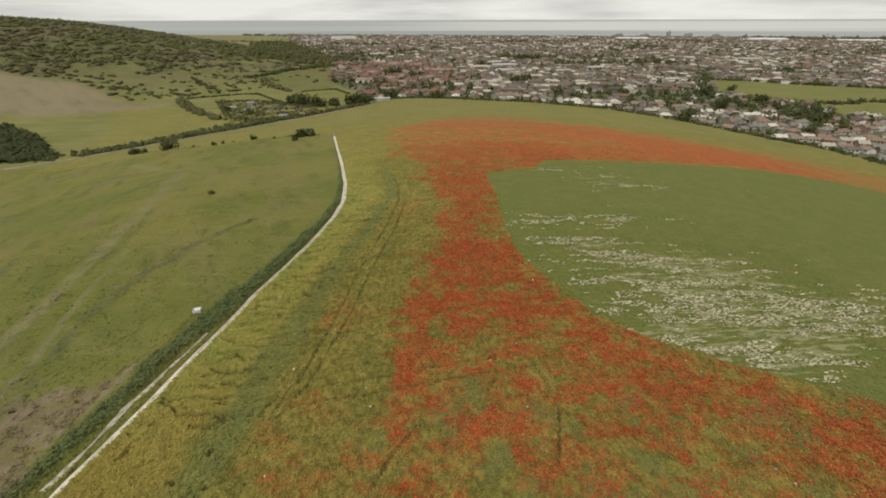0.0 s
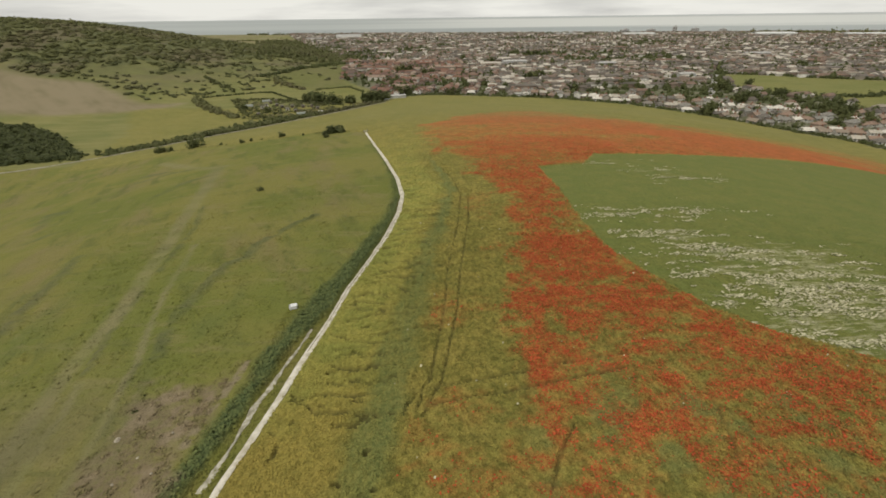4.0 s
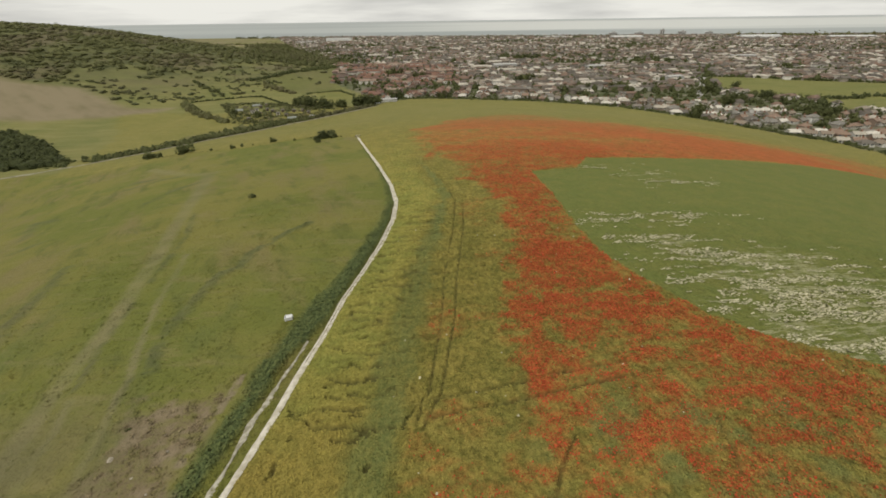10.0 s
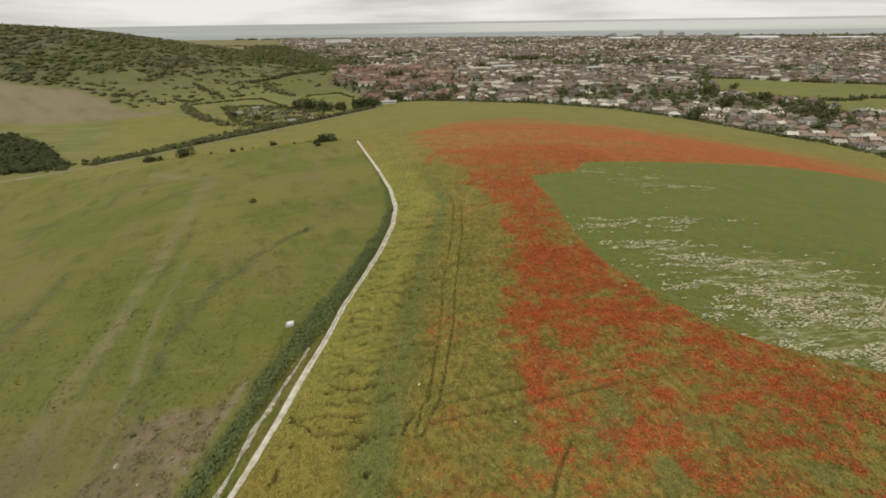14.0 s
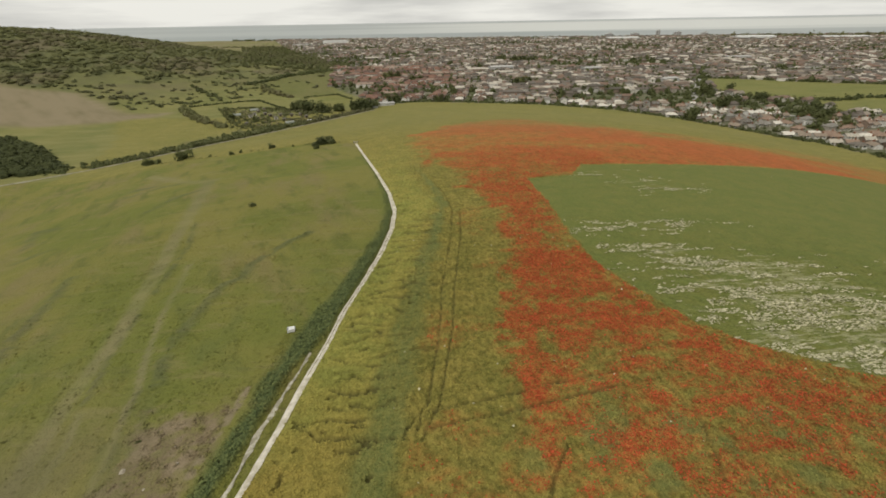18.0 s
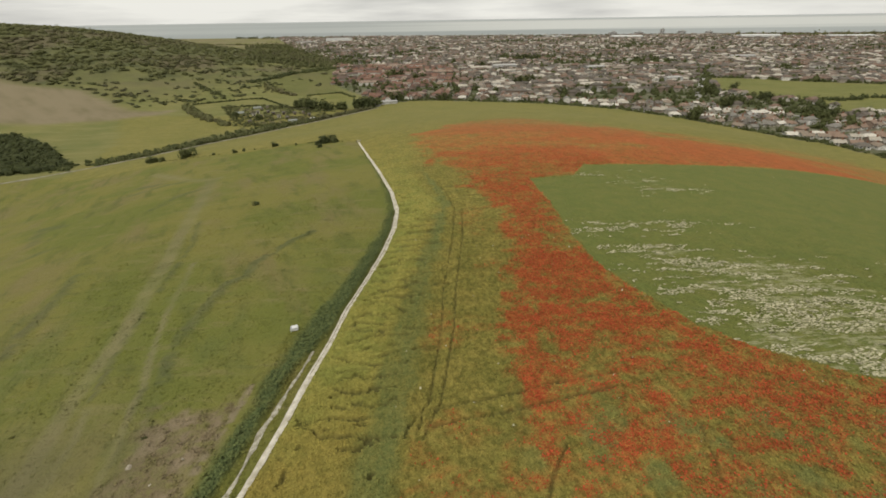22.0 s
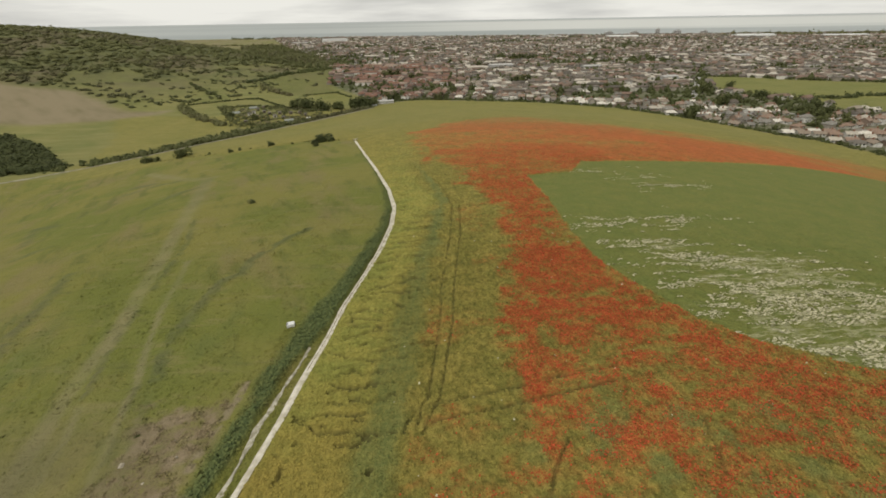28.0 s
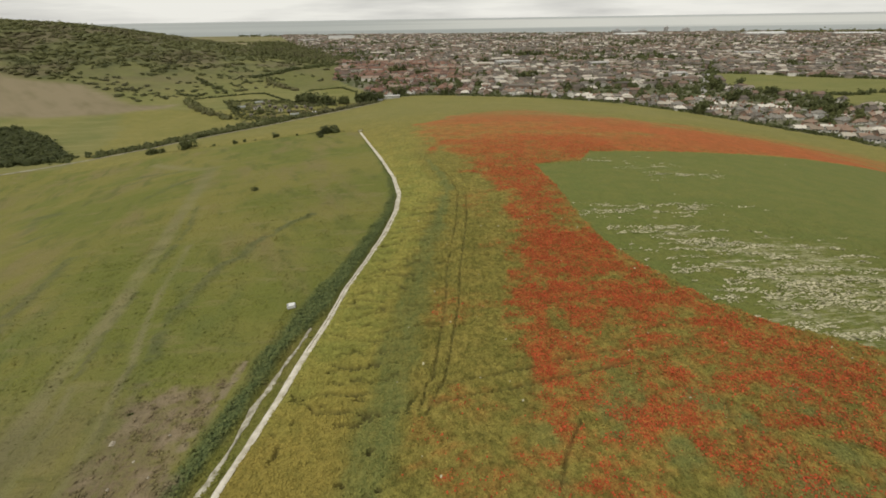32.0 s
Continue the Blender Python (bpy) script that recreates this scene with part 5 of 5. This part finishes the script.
# ---- gate where the path leaves the field ----
def gate():
    base = new("field_gate")
    for x in (-1.0, 1.0):
        part("post", box(bmesh.new(), 0.18, 0.18, 1.6, x, 0, -0.3, 0.02), M_WOOD, base)
    for z in (0.25, 0.5, 0.75, 1.0):
        part("rail", box(bmesh.new(), 1.82, 0.05, 0.1, 0, 0, z, 0.01), M_CHALKED, base)
    part("brace", box(bmesh.new(), 1.9, 0.04, 0.09, 0, -0.05, 0.6, 0.01, Matrix.Rotation(-0.42, 4, "Y")), M_CHALKED, base)
    base.matrix_basis = Matrix.Translation((-32.8, 196.6, float(land(-32.8, 196.6)))) @ Matrix.Rotation(0.25, 4, "Z")
    return tagged(base, "pale weathered wooden gate at the end of the path", "gate")


gate()


# ---- white van in the lane ----
def van():
    base = new("van")
    bm = bmesh.new()
    outline = [(-2.6, 0.35), (2.55, 0.35), (2.6, 0.95), (1.75, 1.15), (1.05, 2.0), (0.7, 2.3), (-2.55, 2.3)]
    sides = [[bm.verts.new((x, y, z)) for x, z in outline] for y in (-0.95, 0.95)]
    bm.faces.new(list(reversed(sides[0])))
    bm.faces.new(sides[1])
    for n in range(len(outline)):
        m = (n + 1) % len(outline)
        bm.faces.new((sides[0][n], sides[0][m], sides[1][m], sides[1][n]))
    bmesh.ops.bevel(bm, geom=bm.edges[:], offset=0.08, segments=2, affect="EDGES")
    part("body", bm, M_WHITE, base)
    part("windscreen", box(bmesh.new(), 0.04, 1.6, 0.85, 1.44, 0, 1.17, 0.01, Matrix.Rotation(-0.69, 4, "Y")), M_PANE, base)
    for y in (-0.96, 0.96):
        part("window", box(bmesh.new(), 0.8, 0.03, 0.55, 0.7, y, 1.35, 0.01), M_PANE, base)
        part("headlight", box(bmesh.new(), 0.05, 0.3, 0.2, 2.6, y * 0.72, 0.72, 0.01), M_METAL, base)
        for x in (-1.6, 1.65):
            wheel = part("wheel", rod(bmesh.new(), (x, y * 0.98, 0.34), (x, y * 0.78, 0.34), 0.34, 0.34, 16), M_DARK, base, "black tyre")
            part("rim", rod(bmesh.new(), (x, y * 1.0, 0.34), (x, y * 0.97, 0.34), 0.2, 0.2, 12), M_METAL, wheel)
    x, y = -94.9, 361.0
    base.matrix_basis = Matrix.Translation((x, y, float(land(x, y)) + 0.25)) @ Matrix.Rotation(0.35, 4, "Z")
    return tagged(base, "white van parked on the valley lane", "van")


van()


# ---- large buildings of the town ----
def hall(label, x, y, w, d, h, turn, bays):
    """A long low industrial hall with a shallow roof in bays."""
    base = new("industrial_hall")
    part("wall", box(bmesh.new(), w, d, h + 3, 0, 0, -3), M_WHITE if w > 70 else M_CONCRETE, base)
    for n in range(bays):
        _, roof = prism(w / bays - 0.4, d, h, h * 0.22, 0, 0.3)
        bmesh.ops.translate(roof, verts=roof.verts, vec=((n + 0.5) * w / bays - w / 2, 0, 0))
        part("roof", roof, M_WHITE if w > 80 else M_CONCRETE, base)
    for n in range(max(2, int(w / 16)) if w > 20 else 1):
        part("door", box(bmesh.new(), 4.5, 0.2, min(4.5, h * 0.7), (n + 0.5) * 16 - w / 2 + 1, -d / 2 - 0.1, 0, 0.05), M_METAL, base)
    base.matrix_basis = Matrix.Translation((x, y, float(land(x, y)))) @ Matrix.Rotation(turn, 4, "Z")
    return tagged(base, label, "industrial building")


hall("huge white warehouse beyond the estate", -292, 1580, 78, 40, 10, 0.05, 1)
hall("long pale factory shed near the shore", 640, 1525, 95, 40, 7, -0.08, 3)
hall("pale low warehouse by the seafront", 430, 1610, 70, 30, 6, 0.1, 2)
hall("white roofed depot in the town", -385, 1510, 60, 30, 5, 0.2, 2)
hall("white factory roofs at the edge of town", 1010, 1430, 110, 40, 8, -0.15, 3)
hall("long white glasshouse near the shore", 1250, 1380, 120, 40, 6, -0.2, 4)
hall("flat white depot in the suburbs", 560, 820, 42, 18, 5, -0.1, 1)
hall("pale school hall among houses", 118, 720, 36, 16, 6, 0.12, 1)
hall("white flat-roofed works building", 250, 690, 28, 14, 5, 0.05, 1)
hall("pale retail shed by the trees", 300, 560, 26, 14, 4.5, 0.2, 1)
hall("grey farm shed at the lane end", -53, 419, 8, 6, 2.8, 0.1, 1)
hall("pale barn beside the lane end", -40.5, 431, 19, 7, 2.5, 0.15, 1)


def flats(label, x, y, w, d, storeys, turn):
    """A block of flats: slab, floor bands, windows on each floor, plant room."""
    base = new("tower_block")
    h = storeys * 2.9
    part("wall", box(bmesh.new(), w, d, h + 3, 0, 0, -3, 0.1), M_CONCRETE, base)
    part("plant_room", box(bmesh.new(), w * 0.35, d * 0.5, 3.2, w * 0.1, 0, h, 0.05), M_CONCRETE, base)
    part("parapet", box(bmesh.new(), w + 0.5, d + 0.5, 0.6, 0, 0, h - 0.2), M_WHITE, base)
    for s in range(storeys):
        for n in range(max(2, int(w / 5))):
            part("window", box(bmesh.new(), 2.8, 0.12, 1.5, (n + 0.5) * w / max(2, int(w / 5)) - w / 2, -d / 2 - 0.05, s * 2.9 + 1.0), M_PANE, base)
    base.matrix_basis = Matrix.Translation((x, y, float(land(x, y)))) @ Matrix.Rotation(turn, 4, "Z")
    return tagged(base, label, "tower block")


flats("tall concrete seafront tower block of flats", 842, 1700, 14, 12, 7, -0.3)
flats("concrete block of flats near the shore", 909, 1690, 24, 12, 5, -0.2)
flats("grey slab of flats on the seafront", 764, 1715, 30, 12, 4, -0.1)
flats("low block of flats in the town", 664, 1700, 26, 12, 4, 0.1)
flats("brown block of flats by the sea", 984, 1650, 22, 12, 4, -0.3)


# ---- standing crop, poppies and tussocks ----
def tuft_field(name, n, lo, hi, seed, width, height, label, category, accept, fade, leaves=2, steep=0.8):
    """Clumps of blades scattered over a stretch of ground, in one mesh that carries the cover masks."""
    rng = np.random.default_rng(seed)
    p = rng.uniform(lo, hi, (n, 2))
    x, y = p[:, 0], p[:, 1]
    cover = covers(x, y)
    keep = accept(x, y, cover, rng) & (rng.random(n) < fade(x, y)) & (away(x, y, CHALK) > 0.75) & (cover[2][:, 2] < 0.15)
    x, y, cover = x[keep], y[keep], [c[keep] for c in cover]
    n = len(x)
    z = land(x, y) + canopy(x, y, cover) - 0.06
    verts = []
    for leaf in range(leaves):
        a = rng.uniform(0, 2 * np.pi, n)
        w, lift = width * rng.uniform(0.5, 1.25, n), height * rng.uniform(0.25, 1.0, n)
        slope = rng.uniform(0.05, steep, n)
        u = np.stack([np.cos(a), np.sin(a), 0 * a], -1) * (w / 2)[:, None]
        t = np.stack([-np.sin(a) * np.cos(slope), np.cos(a) * np.cos(slope), np.sin(slope)], -1) * (w * 0.36)[:, None]
        mid = np.stack([x + rng.normal(0, width * 0.35, n), y + rng.normal(0, width * 0.35, n), z + lift], -1)
        verts.append(np.stack([mid - u * 0.5 - t, mid + u * 0.7 - t * 0.6, mid + u * 0.4 + t, mid - u + t * 0.5], 1))
    v = np.stack(verts, 1).reshape(-1, 3)
    mesh = quads(name, v, np.arange(len(v)).reshape(-1, 4), M_TUFT)
    lay_covers(mesh, [np.repeat(c, 4 * leaves, 0) for c in cover])
    return tagged(new(name, mesh), label, category, kind="stuff")


in_crop = lambda x, y, c, r: (c[1][:, 0] < 0.5) & (r.random(len(x)) < 1 - 0.85 * c[2][:, 0])  # noqa: E731
near_fade = lambda x, y: 1 - ramp(y, 40, 95)  # noqa: E731
far_fade = lambda x, y: ramp(y, 45, 80) * (1 - ramp(y, 85, 175)) * (1 - ramp(x, 60, 120))  # noqa: E731
tuft_field("crop_stalks", 240000, (-20, 13), (80, 95), 101, 0.21, 0.24, "standing barley and weeds of the near field", "crop", in_crop, near_fade)
tuft_field("crop_stalks", 80000, (-20, 45), (120, 175), 102, 0.42, 0.2, "standing barley and weeds further up the field", "crop", lambda x, y, c, r: in_crop(x, y, c, r) & (c[2][:, 0] < 0.4), far_fade, 2, 0.35)
tuft_field("pasture_grass", 42000, (-90, 13), (-12, 150), 103, 0.36, 0.14, "rough tussocky grass of the grazed pasture", "grass",
           lambda x, y, c, r: (c[1][:, 0] > 0.5) & (r.random(len(x)) < 0.15 + 0.85 * ramp(rough(x, y, 3.1, 14), 0.45, 0.75)) & (c[2][:, 1] < 0.45 + 0.6 * r.random(len(x))),
           lambda x, y: (1 - ramp(y, 60, 150)) * (1 - ramp(-x, 55, 90)))
tuft_field("nettle_strip", 46000, (-28, 13), (-8, 170), 104, 0.3, 0.42, "dark nettles and docks beside the chalk path", "weeds",
           lambda x, y, c, r: (c[1][:, 0] > 0.5) & (c[0][:, 2] > 0.25 + 0.5 * r.random(len(x))), lambda x, y: 1 - 0.6 * ramp(y, 60, 160), 3)

tuft_field("verge_grass", 9000, (-21, 15), (-12, 48), 105, 0.26, 0.16, "yellowing grass between the two chalk tracks", "grass",
           lambda x, y, c, r: (c[1][:, 0] > 0.5) & (c[0][:, 2] < 0.5) & (away(x, y, SIDE_TRACK) > 0.3 * r.random(len(x))), lambda x, y: 1 + 0 * x)


tuft_field("weed_tufts", 9000, (-35, 14), (-22, 37), 106, 0.28, 0.22, "dark weed tufts growing in the bare patch", "weeds",
           lambda x, y, c, r: (c[2][:, 1] > 0.15) & (r.random(len(x)) < 0.5 * ramp(rough(x, y, 0.9, 90, 2), 0.54, 0.68)), lambda x, y: 1 + 0 * x, 3)


def flowers(name, n, lo, hi, seed, size, material, label, chance, lift, long=1.0):
    """Open flower heads, each a small tilted cup of petals."""
    rng = np.random.default_rng(seed)
    p = rng.uniform(lo, hi, (n, 2))
    x, y = p[:, 0], p[:, 1]
    cover = covers(x, y)
    keep = rng.random(n) < chance(x, y, cover) * (1 - ramp(cover[2][:, 2], 0.1, 0.5))
    x, y, cover = x[keep], y[keep], [c[keep] for c in cover]
    n = len(x)
    z = land(x, y) + canopy(x, y, cover) + lift + rng.uniform(-0.05, 0.12, n)
    a = rng.uniform(0, 2 * np.pi, n)
    s = size * rng.uniform(0.55, 1.35, n)
    tilt = rng.normal(0, 0.35, (n, 2))
    corners = []
    for q in range(4):
        dx, dy = np.cos(a + q * np.pi / 2) * s / 2, np.sin(a + q * np.pi / 2) * s / 2
        dx = dx * long
        corners.append(np.stack([x + dx, y + dy, z + dx * tilt[:, 0] + dy * tilt[:, 1] + (0.02 if q % 2 else -0.02)], -1))
    v = np.stack(corners, 1).reshape(-1, 3)
    return tagged(new(name, quads(name, v, np.arange(len(v)).reshape(-1, 4), material)), label, "flowers", kind="stuff")


def poppy_chance(x, y, c):
    return 0.62 * ramp(c[0][:, 0], 0.22, 0.95) * (1 - ramp(y, 90, 175))


def flower_line(x, y):
    """Distance from the drill lines along which white flowers stand."""
    return np.minimum(away(x, y, [(54.8, 43.8), (67, 45.6), (81, 48.2), (100, 50.5)]), np.minimum(away(x, y, [(31.5, 68.6), (40, 69), (48.8, 69)]), away(x, y, [(31.6, 66.1), (40, 66.3)])))


flowers("poppies", 300000, (-8, 13), (80, 66), 111, 0.17, M_POPPY, "scarlet poppies flowering through the near crop", poppy_chance, 0.12)
flowers("poppies", 160000, (-10, 66), (60, 175), 112, 0.22, M_POPPY, "scarlet poppies flowering further up the field", poppy_chance, 0.16)
flowers("white_flowers", 230000, (27, 22), (120, 128), 113, 0.21, M_DAISY, "drifts of small white flowers in the green crop",
        lambda x, y, c: ramp(0.6 * rough(x * 0.28, y - 0.06 * x, 0.9, 71, 2) + 0.4 * rough(x * 0.4, y, 5.0, 72, 2) + (c[0][:, 3] - 0.5) * 0.30, 0.585, 0.625) * ramp(c[0][:, 3], 0.03, 0.3) * 0.55 + 0.5 * (1 - ramp(flower_line(x, y), 0.15, 0.5)) * ramp(rough(x, y, 1.8, 73, 2), 0.35, 0.5), 0.06, 2.3)
flowers("white_flowers", 4000, (-8, 15), (60, 80), 114, 0.22, M_DAISY, "scattered white flowers among the poppies", lambda x, y, c: 0.03 + 0 * x, 0.16)
